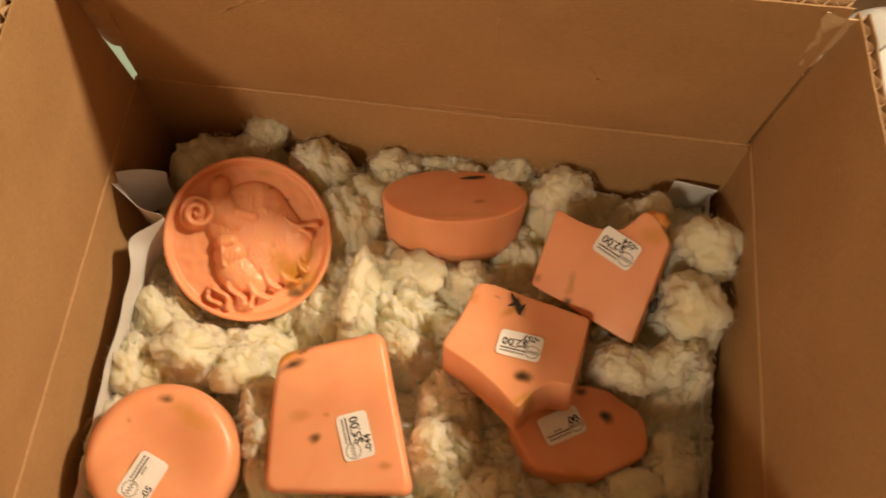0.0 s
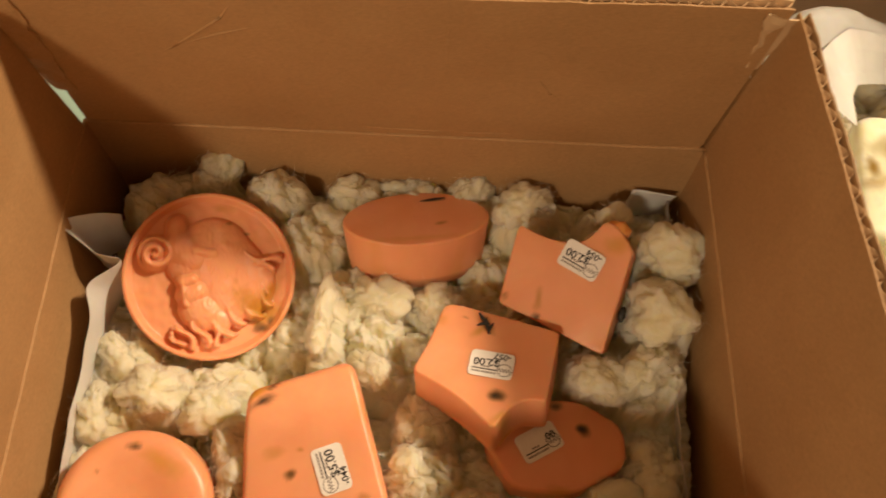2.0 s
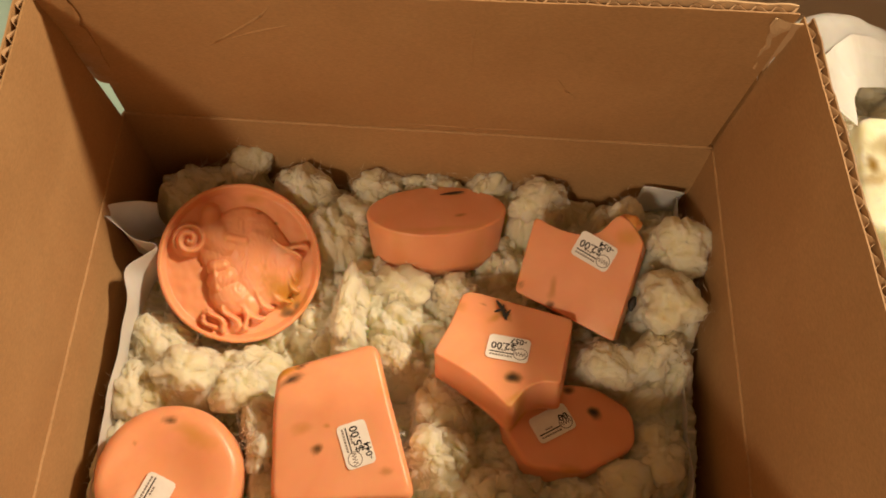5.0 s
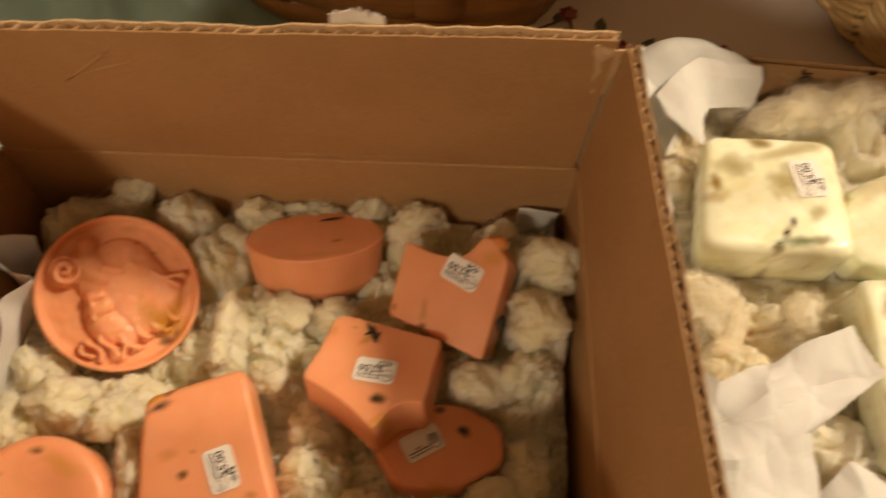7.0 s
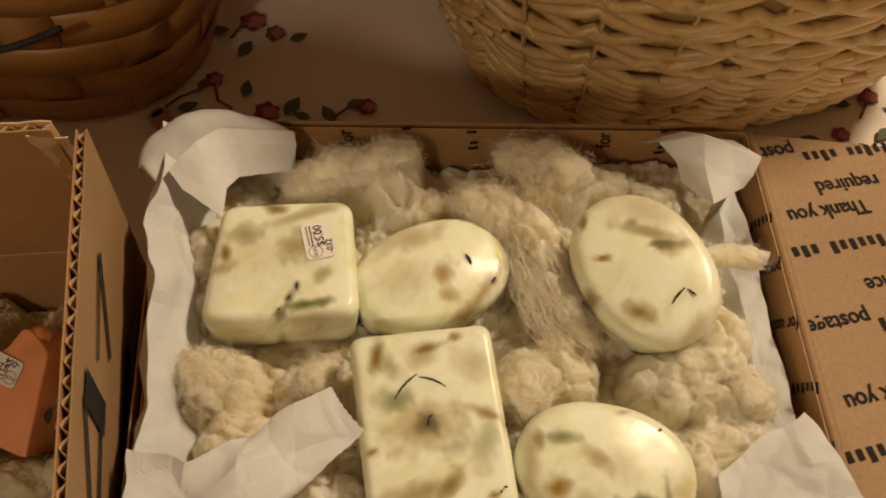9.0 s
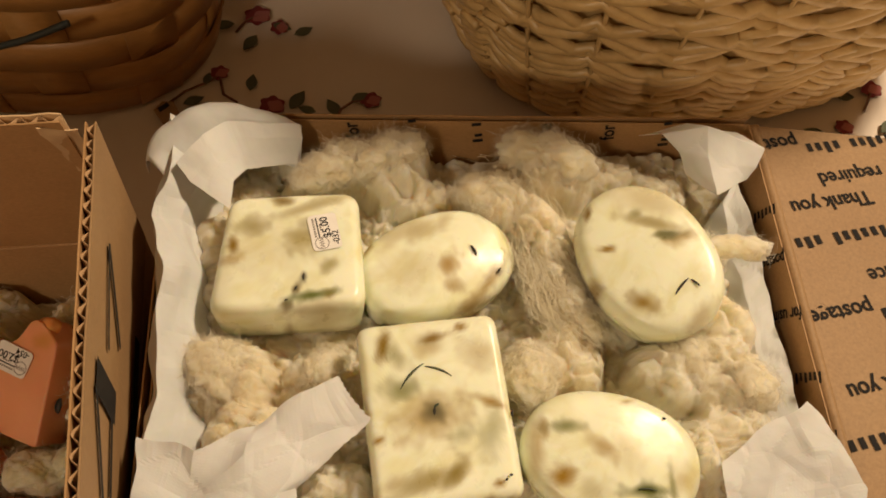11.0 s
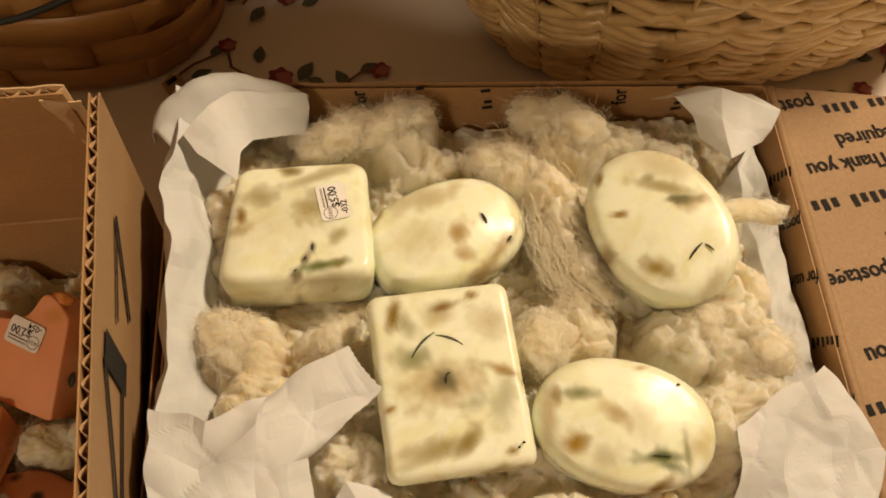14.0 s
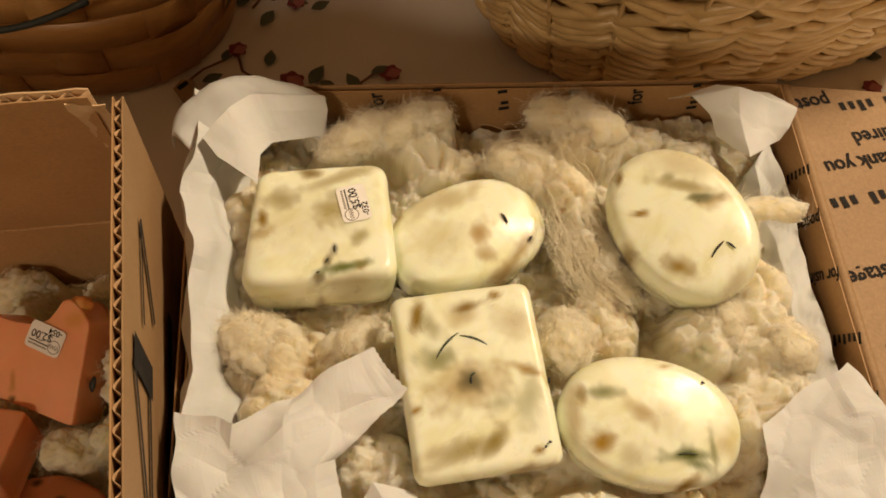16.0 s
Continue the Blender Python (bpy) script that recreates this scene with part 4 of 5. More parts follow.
def wool_tuft(rng, x, y, z, a, b, c, turn, material, label, group, level=5, hairs=1600, crisp=0.75):
    skin = tuft_surface(rng, a, b, c, turn, crisp)
    bm = bmesh.new()
    bmesh.ops.create_icosphere(bm, subdivisions=level, radius=1)
    for v in bm.verts:
        v.co = skin(v.co)
    bm.normal_update()
    anchors = [(v.co.copy(), v.normal.copy()) for v in bm.verts if v.normal.z > -0.3]
    ob = part("wool_tuft", bm, material, None, smooth=True, m=Matrix.Translation((x, y, z)))
    v, f = tuft_fibres(int(9000 + x * 9000 + y * 5000), np.array([tuple(p) for p, _ in anchors]), np.array([tuple(q) for _, q in anchors]), hairs)
    part("fuzz", mesh_from("fuzz", v, f, WOOL_HAIR), WOOL_HAIR, ob)
    return tagged(ob, label, "wool", group)


def wool_bed(name, corners, height, swell, mounds, material, label, seed, hairs, crisp):
    """A rumpled mass that fills a box from its bottom panel, heaped where mounds (x, y, z, half sizes, turn) say."""
    a, b, c, d = [Vector(p) for p in corners]
    n = 300
    row = n + 1
    gx = np.linspace(0, 1, row)
    u, w = np.meshgrid(gx, gx)
    px = (a.x * (1 - u) + b.x * u) * (1 - w) + (d.x * (1 - u) + c.x * u) * w
    py = (a.y * (1 - u) + b.y * u) * (1 - w) + (d.y * (1 - u) + c.y * u) * w
    heap = np.full(px.shape, height)
    for x, y, z, ra, rb, rc, turn in mounds:
        cw, sw = math.cos(radians(turn)), math.sin(radians(turn))
        dx, dy = px - x, py - y
        q = ((dx * cw + dy * sw) / (ra * MM * 1.3)) ** 2 + ((dy * cw - dx * sw) / (rb * MM * 1.3)) ** 2
        top = z * MM + rc * MM * 0.92
        heap = np.maximum(heap, height + (top - height) * np.sqrt(np.clip(1 - q, 0, None)) ** 0.8)
    for _ in range(4):
        heap[1:-1, 1:-1] = (heap[1:-1, 1:-1] * 2 + heap[:-2, 1:-1] + heap[2:, 1:-1] + heap[1:-1, :-2] + heap[1:-1, 2:]) / 6
    verts = []
    for j in range(row):
        for i in range(row):
            q = Vector((px[j, i] * 60, py[j, i] * 60, seed))
            q = q + noise.noise_vector(q * 1.3) * 0.45
            puff = 1 - min(1.0, noise.voronoi(q * 2.1)[0][0]) ** 2
            curl = 1 - min(1.0, noise.voronoi(q * 5.4 + Vector((7, 3, 0)))[0][0]) ** 2
            h = heap[j, i] + swell * (noise.noise(q * 0.5) * 0.8 + 0.90 * puff + crisp * 0.36 * curl - 0.75)
            f = (noise.noise_vector(q * 6) * 0.0012 + noise.noise_vector(q * 14) * 0.0009 + noise.noise_vector(q * 29) * 0.0005) * crisp
            k = min(1.0, 12 * min(i, j, n - i, n - j) / n)
            verts.append(Vector((px[j, i] + f.x * k, py[j, i] + f.y * k, h + f.z)))
    faces = []
    for j in range(n):
        for i in range(n):
            k = j * row + i
            faces.append((k, k + 1, k + row + 1, k + row))
    rim = list(range(row)) + [j * row + n for j in range(1, row)] + [n * row + i for i in range(n - 1, -1, -1)] + [j * row for j in range(n - 1, 0, -1)]
    first = len(verts)
    for k in rim:
        verts.append(Vector((verts[k].x, verts[k].y, 0.006)))
    m = len(rim)
    for i in range(m):
        faces.append((rim[i], first + i, first + (i + 1) % m, rim[(i + 1) % m]))
    faces.append(tuple(first + i for i in range(m)))
    ob = part(name, mesh_from(name, verts, faces, material), material, None)
    v, f = hugging_fibres(seed, np.array([tuple(p) for p in verts[:row * row]]).reshape(row, row, 3), hairs)
    part("fuzz", mesh_from("fuzz", v, f, WOOL_HAIR), WOOL_HAIR, ob)
    return tagged(ob, label, "wool", kind="stuff")


def inset(p, mid, by):
    d = Vector(mid) - Vector(p)
    return Vector(p) + d.normalized() * by


mid_o, mid_w = (0.012, 0.165), (0.317, 0.167)
# heaps: x, y, z and half sizes in mm, turn
CORAL_HEAPS = (
        (-0.094, 0.262, 76, 15, 12, 15, 20), (-0.070, 0.272, 74, 12, 10, 14, 60), (-0.036, 0.262, 78, 13, 12, 14, 10), (-0.020, 0.240, 72, 10, 15, 14, 100), (0.000, 0.262, 70, 12, 9, 12, 0),
        (0.028, 0.263, 68, 15, 8, 12, 0), (0.058, 0.258, 70, 12, 10, 13, 30), (0.083, 0.250, 74, 15, 12, 14, 15), (0.121, 0.236, 74, 11, 10, 14, 40), (0.147, 0.214, 76, 10, 14, 16, 60),
        (0.143, 0.185, 74, 12, 16, 16, 90), (0.133, 0.158, 72, 15, 11, 14, 30), (0.108, 0.164, 74, 11, 10, 11, 0), (-0.014, 0.194, 70, 7, 20, 14, 170), (0.008, 0.196, 62, 12, 12, 12, 0),
        (0.010, 0.170, 66, 9, 11, 12, 50), (-0.106, 0.184, 66, 13, 12, 14, 10), (-0.088, 0.166, 74, 17, 12, 14, 0), (-0.064, 0.168, 70, 15, 10, 13, 20), (-0.110, 0.158, 72, 10, 12, 13, 0),
        (-0.052, 0.140, 74, 9, 14, 15, 10), (-0.049, 0.118, 76, 9, 12, 14, 0), (0.030, 0.146, 66, 12, 10, 13, 130), (0.028, 0.124, 68, 14, 13, 13, 30), (0.048, 0.104, 68, 16, 12, 12, 0),
        (-0.030, 0.192, 62, 10, 10, 11, 0), (0.062, 0.225, 62, 10, 12, 11, 0), (0.100, 0.108, 62, 16, 12, 12, 0), (0.128, 0.118, 64, 12, 14, 14, 0), (0.000, 0.215, 62, 13, 10, 10, 0), (-0.118, 0.118, 66, 9, 14, 14, 0), (0.010, 0.090, 70, 16, 12, 14, 0))
CREAM_HEAPS = (
        (0.263, 0.262, 140, 20, 12, 13, 10), (0.292, 0.262, 142, 18, 13, 14, 30), (0.369, 0.246, 142, 20, 16, 15, 150), (0.334, 0.230, 142, 15, 13, 14, 140), (0.352, 0.210, 138, 11, 20, 15, 20),
        (0.356, 0.178, 134, 11, 18, 14, 25), (0.352, 0.150, 132, 12, 15, 13, 10), (0.331, 0.145, 136, 12, 13, 13, 0), (0.199, 0.166, 138, 17, 16, 15, 20), (0.207, 0.139, 136, 16, 12, 15, 0),
        (0.236, 0.160, 130, 13, 9, 12, 20), (0.246, 0.150, 128, 12, 9, 10, 0), (0.392, 0.132, 138, 15, 14, 14, 0), (0.416, 0.124, 138, 14, 18, 15, 20), (0.410, 0.098, 136, 16, 14, 14, 40),
        (0.392, 0.090, 134, 12, 14, 14, 0), (0.425, 0.150, 136, 12, 14, 14, 0), (0.307, 0.242, 132, 14, 10, 12, 0), (0.398, 0.236, 136, 16, 10, 13, 160), (0.422, 0.222, 134, 12, 12, 12, 0),
        (0.203, 0.205, 132, 9, 15, 12, 0), (0.238, 0.110, 134, 13, 11, 13, 0), (0.318, 0.108, 132, 8, 13, 12, 0), (0.205, 0.232, 132, 11, 14, 12, 0), (0.246, 0.098, 132, 14, 12, 12, 0), (0.310, 0.066, 134, 20, 12, 12, 0), (0.276, 0.170, 130, 10, 9, 10, 0))
wool_bed("wool_bed", [inset(p, mid_o, 0.006) for p in (O_FL, O_FR, O_BR, O_BL)], 0.062, 0.011, CORAL_HEAPS, WOOL, "mass of cream raw wool packing the box", 3, 1500, 0.9)
wool_bed("wool_bed", [inset(p, mid_w, 0.010) for p in (W_FL, W_FR, W_BR, W_BL)], 0.129, 0.010, CREAM_HEAPS, WOOL_WARM, "mass of yellowed raw wool packing the box", 7, 10000, 0.65)
rng = random.Random(11)
for x, y, z, a, b, c, turn in ((0.000, 0.264, 76, 12, 7, 9, 0), (0.030, 0.268, 72, 14, 6, 9, 0), (0.060, 0.264, 74, 11, 7, 9, 30), (-0.064, 0.274, 82, 11, 8, 9, 60), (0.008, 0.172, 74, 9, 11, 8, 50), (-0.106, 0.184, 76, 12, 11, 9, 10), (-0.088, 0.166, 84, 16, 11, 9, 0), (-0.064, 0.162, 77, 14, 9, 9, 20), (-0.112, 0.160, 80, 8, 11, 9, 0),
                               (0.030, 0.146, 74, 11, 9, 9, 130), (0.026, 0.124, 76, 12, 11, 9, 30), (0.050, 0.102, 74, 15, 11, 9, 0), (-0.026, 0.186, 62, 9, 8, 8, 0), (0.010, 0.208, 70, 12, 10, 8, 0), (0.126, 0.120, 74, 11, 13, 9, 0), (0.104, 0.106, 72, 14, 10, 9, 0), (0.040, 0.205, 68, 11, 9, 8, 0), (-0.116, 0.130, 76, 8, 14, 9, 0), (0.126, 0.238, 82, 9, 8, 9, 40), (0.147, 0.214, 92, 11, 14, 13, 70), (0.138, 0.186, 90, 13, 15, 14, 90), (0.130, 0.163, 88, 15, 11, 12, 30), (0.106, 0.160, 88, 11, 9, 9, 0),
                               (-0.014, 0.196, 78, 5, 17, 8, 170), (-0.036, 0.262, 86, 11, 9, 9, 10), (-0.016, 0.246, 74, 8, 12, 9, 100), (-0.051, 0.130, 84, 8, 15, 9, 10), (0.083, 0.250, 82, 14, 9, 9, 15), (-0.090, 0.266, 84, 13, 9, 9, 20)):
    wool_tuft(rng, x, y, z * MM, a * MM, b * MM, c * MM, turn, WOOL, "tuft of cream raw wool among coral soaps", "wool tufts around the coral soaps", hairs=260, crisp=0.9)
for x, y, z, a, b, c, turn in ((0.262, 0.260, 150, 18, 11, 9, 10), (0.290, 0.262, 152, 17, 11, 10, 30), (0.366, 0.250, 152, 20, 14, 11, 150), (0.334, 0.232, 150, 15, 11, 9, 140), (0.330, 0.142, 145, 11, 12, 8, 0),
                               (0.198, 0.167, 147, 15, 14, 9, 20), (0.398, 0.134, 146, 12, 11, 8, 0), (0.418, 0.118, 146, 12, 15, 9, 20), (0.240, 0.160, 139, 12, 7, 7, 20), (0.356, 0.172, 142, 9, 22, 9, 25)):
    wool_tuft(rng, x, y, z * MM, a * MM, b * MM, c * MM, turn, WOOL_WARM, "tuft of yellowed raw wool among cream soaps", "wool tufts around the cream soaps")


def wool_lock(points, width, label, seed):
    """A loose wisp: many fine crimped hairs that drift apart and together."""
    rng = random.Random(seed)
    pts = [Vector(p) for p in points]
    verts, faces = [], []
    for _ in range(100):
        off = Vector((rng.gauss(0, 1), rng.gauss(0, 1), abs(rng.gauss(0, 0.5)))) * width
        lean = Vector((rng.gauss(0, 1), rng.gauss(0, 1), rng.gauss(0, 0.2))) * width * 0.9
        ph, fr, amp = rng.uniform(0, 6), rng.uniform(8, 26), rng.uniform(0.0003, 0.0011)
        begin, length = rng.uniform(0, 0.6), rng.uniform(0.25, 0.55)
        path = []
        for i in range(22):
            at = min(0.999, begin + length * i / 21)
            t = at * (len(pts) - 1)
            k = min(int(t), len(pts) - 2)
            p = pts[k].lerp(pts[k + 1], t - k)
            drift = noise.noise_vector(Vector((at * 5 + seed, off.x * 300, off.y * 300))) * width * 0.5
            path.append(p + off + lean * (i / 21 - 0.5) + drift + Vector((amp * math.sin(fr * i / 21 + ph), amp * math.cos(fr * 0.8 * i / 21 + ph), 0.5 * amp * math.sin(fr * i / 21))))
        v, f = tube(path, rng.uniform(0.00007, 0.00019), 4, lambda t: 0.3 + 0.7 * math.sin(math.pi * min(1, 0.1 + 0.85 * t)))
        faces += [tuple(len(verts) + k for k in q) for q in f]
        verts += v
    ob = part("wool_lock", mesh_from("wool_lock", verts, faces, WOOL_HAIR), WOOL_HAIR, None)
    return tagged(ob, label, "wool", kind="stuff")


wool_lock([(0.322, 0.244, 0.150), (0.343, 0.234, 0.156), (0.352, 0.214, 0.152), (0.357, 0.190, 0.148), (0.366, 0.166, 0.146), (0.377, 0.146, 0.146)], 0.006, "long crimped wisp of yellowed wool", 1)
wool_lock([(0.338, 0.214, 0.148), (0.343, 0.190, 0.148), (0.347, 0.168, 0.145), (0.358, 0.140, 0.143)], 0.005, "long crimped wisp of yellowed wool", 2)
for x, y, z, a, b, c, turn in ((0.349, 0.216, 144, 7, 21, 7, 12), (0.361, 0.180, 141, 6, 20, 7, 20), (0.346, 0.184, 140, 6, 18, 7, 8)):
    wool_tuft(rng, x, y, z * MM, a * MM, b * MM, c * MM, turn, WOOL_WARM, "tuft of yellowed raw wool among cream soaps", "wool tufts around the cream soaps")
wool_tuft(rng, 0.441, 0.177, 0.158, 0.017, 0.006, 0.005, -12, WOOL_WARM, "grey-white tuft of wool lying over the tissue", "wool tufts around the cream soaps", hairs=150)


# ---- tissue paper ----
def bez(p, t):
    q = list(p)
    while len(q) > 1:
        q = [a.lerp(b, t) for a, b in zip(q, q[1:])]
    return q[0]


def net(p, t, sharp):
    if not sharp:
        return bez(p, t)
    t *= len(p) - 1
    k = min(int(t), len(p) - 2)
    if sharp is True:
        return p[k].lerp(p[k + 1], t - k)
    a, b, c, d = p[max(0, k - 1)], p[k], p[k + 1], p[min(len(p) - 1, k + 2)]
    t -= k
    return ((2 * b) + (c - a) * t + (2 * a - 5 * b + 4 * c - d) * t * t + (3 * b - a - 3 * c + d) * t ** 3) / 2


def tissue(rows, label, crumple=0.002, n=34, pinked=False, seed=0.0, sharp=False):
    """A sheet of tissue hung on a small net of guide points, crumpled into facets."""
    rows = [[Vector(p) for p in r] for r in rows]
    verts, faces = [], []
    for j in range(n + 1):
        line = [net([r[k] for r in rows], j / n, sharp) for k in range(len(rows[0]))]
        for i in range(n + 1):
            p = net(line, i / n, sharp)
            q = p * 55 + Vector((seed, seed * 2, 0))
            cell = noise.voronoi(q)[0]
            c = (cell[1] - cell[0]) * 0.9 + noise.noise(q * 0.6) * 0.8
            p = p + Vector((noise.noise(q + Vector((9, 0, 0))), noise.noise(q + Vector((0, 9, 0))), c - 0.3)) * (crumple * 1.45)
            if pinked and j == n and i % 2:
                p = p + (p - verts[-1 - (n + 1)]) * 0.35
            verts.append(p)
    for j in range(n):
        for i in range(n):
            k = j * (n + 1) + i
            faces.append((k, k + 1, k + n + 2, k + n + 1))
    ob = part("tissue_sheet", mesh_from("tissue_sheet", verts, faces, TISSUE, sharp is not True), TISSUE, None)
    s = ob.modifiers.new("thickness", "SOLIDIFY")
    s.thickness = 0.00012
    return tagged(ob, label, "tissue paper")


def hung_sheet(start, end, inward, columns, drop, label, seed):
    """A long sheet along a wall: up the wall, over in loose pleats and down inside the box."""
    rng = random.Random(seed)
    a, b, w = Vector((*start, 0)), Vector((*end, 0)), Vector((*inward, 0))
    rows = [[], [], [], [], []]
    for k in range(columns):
        p = a.lerp(b, k / (columns - 1))
        fold = rng.uniform(-0.0035, 0.0035)
        rows[0].append(p + w * 0.003 + Vector((0, 0, 0.118)))
        rows[1].append(p + w * (-0.004 + fold) + Vector((0, 0, 0.150 - drop)))
        rows[2].append(p + w * (0.001 + fold * 1.4) + Vector((0, 0, 0.163 - drop + rng.uniform(-0.003, 0.004))))
        rows[3].append(p + w * (0.013 + fold * 2) + Vector((0, 0, 0.150 - drop + rng.uniform(-0.004, 0.003))))
        rows[4].append(p + w * (0.024 + fold) + Vector((0, 0, 0.128 - drop)))
    return tissue(rows, label, 0.0022, 84, seed=float(seed), sharp=True)


LAY = "tissue sheets lining the cream soaps' box"
sheets = [
    # along the wall of the coral box, with a loose curl
    tissue([[(-0.106, 0.243, 0.072), (-0.113, 0.239, 0.074), (-0.119, 0.232, 0.076), (-0.112, 0.227, 0.074), (-0.105, 0.222, 0.072), (-0.112, 0.212, 0.070), (-0.117, 0.195, 0.068), (-0.120, 0.170, 0.066), (-0.124, 0.130, 0.062), (-0.129, 0.085, 0.060)],
            [(-0.105, 0.244, 0.088), (-0.113, 0.240, 0.092), (-0.121, 0.233, 0.096), (-0.112, 0.225, 0.092), (-0.103, 0.221, 0.088), (-0.111, 0.211, 0.088), (-0.114, 0.195, 0.084), (-0.117, 0.170, 0.081), (-0.121, 0.130, 0.078), (-0.126, 0.085, 0.074)],
            [(-0.104, 0.245, 0.100), (-0.114, 0.241, 0.108), (-0.125, 0.234, 0.114), (-0.112, 0.222, 0.108), (-0.101, 0.221, 0.102), (-0.113, 0.209, 0.104), (-0.113, 0.195, 0.098), (-0.116, 0.170, 0.094), (-0.120, 0.130, 0.090), (-0.125, 0.085, 0.086)]],
           "white tissue strip curling along a box wall", 0.0010, 72, seed=1.0, sharp="spline"),
    tissue([[(0.158, 0.252, 0.055), (0.150, 0.200, 0.055), (0.144, 0.140, 0.055), (0.138, 0.080, 0.055)], [(0.157, 0.252, 0.080), (0.148, 0.200, 0.080), (0.142, 0.140, 0.082), (0.136, 0.080, 0.080)]],
           "white tissue lining a box wall behind wool", 0.0015, seed=3.0),
    tissue([[(0.136, 0.255, 0.060), (0.150, 0.254, 0.060), (0.158, 0.252, 0.060)], [(0.138, 0.254, 0.085), (0.150, 0.252, 0.088), (0.158, 0.250, 0.086)]], "white tissue edge in a box corner", 0.001, 12, seed=4.0),
]
for sheet in sheets:
    tagged(sheet, group="tissue sheets lining the coral soaps' box")
sheets = [
    hung_sheet((0.189, 0.294), (0.165, 0.075), (0.98, 0.05), 9, 0.0, "white tissue folded over a box rim and down inside", 5),
    # corner puff
    tissue([[(0.176, 0.272, 0.150), (0.180, 0.292, 0.152), (0.198, 0.304, 0.150), (0.224, 0.302, 0.150), (0.252, 0.288, 0.148)], [(0.174, 0.276, 0.162), (0.186, 0.296, 0.178), (0.206, 0.306, 0.186), (0.228, 0.302, 0.178), (0.252, 0.286, 0.156)],
            [(0.184, 0.266, 0.164), (0.196, 0.284, 0.176), (0.212, 0.290, 0.178), (0.230, 0.286, 0.170), (0.250, 0.278, 0.152)], [(0.190, 0.254, 0.146), (0.202, 0.268, 0.150), (0.216, 0.276, 0.150), (0.232, 0.274, 0.148), (0.248, 0.270, 0.140)]],
           "puffed white tissue over a box corner", 0.0016, 40, seed=6.0),
    tissue([[(0.193, 0.262, 0.168), (0.205, 0.275, 0.170), (0.216, 0.283, 0.166), (0.250, 0.284, 0.156)], [(0.197, 0.254, 0.163), (0.208, 0.266, 0.164), (0.218, 0.276, 0.162), (0.250, 0.278, 0.152)], [(0.212, 0.240, 0.158), (0.216, 0.256, 0.156), (0.222, 0.264, 0.152), (0.246, 0.270, 0.144)]],
           "folded white tissue corner beside wool", 0.0008, seed=7.0, sharp=True),
    # crumpled sheet with a pinked edge in front
    tissue([[(0.170, 0.138, 0.166), (0.168, 0.122, 0.170), (0.166, 0.100, 0.168), (0.160, 0.070, 0.164)], [(0.190, 0.128, 0.170), (0.184, 0.112, 0.164), (0.188, 0.096, 0.170), (0.184, 0.070, 0.160)],
            [(0.212, 0.136, 0.162), (0.208, 0.122, 0.170), (0.205, 0.102, 0.160), (0.204, 0.072, 0.162)], [(0.232, 0.142, 0.170), (0.230, 0.126, 0.162), (0.218, 0.106, 0.164), (0.214, 0.074, 0.154)],
            [(0.246, 0.147, 0.170), (0.256, 0.128, 0.164), (0.224, 0.108, 0.158), (0.222, 0.076, 0.150)]],
           "crumpled white tissue with a pinked edge", 0.0022, 48, True, seed=8.0, sharp=True),
    tissue([[(0.222, 0.086, 0.146), (0.226, 0.070, 0.146), (0.226, 0.050, 0.146)], [(0.236, 0.098, 0.156), (0.242, 0.080, 0.152), (0.240, 0.052, 0.150)], [(0.250, 0.094, 0.150), (0.264, 0.076, 0.146), (0.260, 0.054, 0.144)]],
           "crumpled white tissue with a pinked edge", 0.0015, 24, True, seed=12.0, sharp=True),
    # right side
    tissue([[(0.418, 0.254, 0.150), (0.440, 0.250, 0.160), (0.466, 0.243, 0.156)], [(0.424, 0.246, 0.160), (0.445, 0.241, 0.168), (0.472, 0.228, 0.162)], [(0.430, 0.236, 0.158), (0.440, 0.226, 0.164), (0.467, 0.220, 0.156)], [(0.433, 0.226, 0.152), (0.439, 0.207, 0.158), (0.462, 0.217, 0.152)]],
           "folded white tissue corner over wool", 0.0010, seed=9.0, sharp=True),
    tissue([[(0.468, 0.236, 0.116), (0.458, 0.196, 0.116), (0.448, 0.150, 0.116), (0.440, 0.110, 0.116), (0.424, 0.040, 0.116)], [(0.466, 0.226, 0.140), (0.459, 0.190, 0.143), (0.452, 0.150, 0.138), (0.443, 0.108, 0.142), (0.430, 0.046, 0.142)],
            [(0.452, 0.214, 0.140), (0.448, 0.186, 0.134), (0.440, 0.146, 0.138), (0.429, 0.104, 0.136), (0.414, 0.048, 0.144)], [(0.442, 0.206, 0.124), (0.438, 0.180, 0.120), (0.430, 0.144, 0.124), (0.418, 0.100, 0.124), (0.404, 0.050, 0.134)]],
           "white tissue lining a printed box wall", 0.0016, 54, seed=10.0, sharp=True),
    tissue([[(0.392, 0.086, 0.158), (0.410, 0.094, 0.158), (0.428, 0.100, 0.158), (0.437, 0.104, 0.156)], [(0.388, 0.072, 0.158), (0.410, 0.082, 0.160), (0.424, 0.082, 0.168), (0.440, 0.080, 0.166)],
            [(0.380, 0.060, 0.152), (0.400, 0.062, 0.162), (0.422, 0.064, 0.158), (0.442, 0.062, 0.164)], [(0.372, 0.040, 0.150), (0.398, 0.040, 0.156), (0.420, 0.042, 0.160), (0.434, 0.048, 0.156)]],
           "crumpled white tissue at a box corner", 0.0018, 40, seed=11.0, sharp=True),
]
for sheet in sheets:
    tagged(sheet, group=LAY)

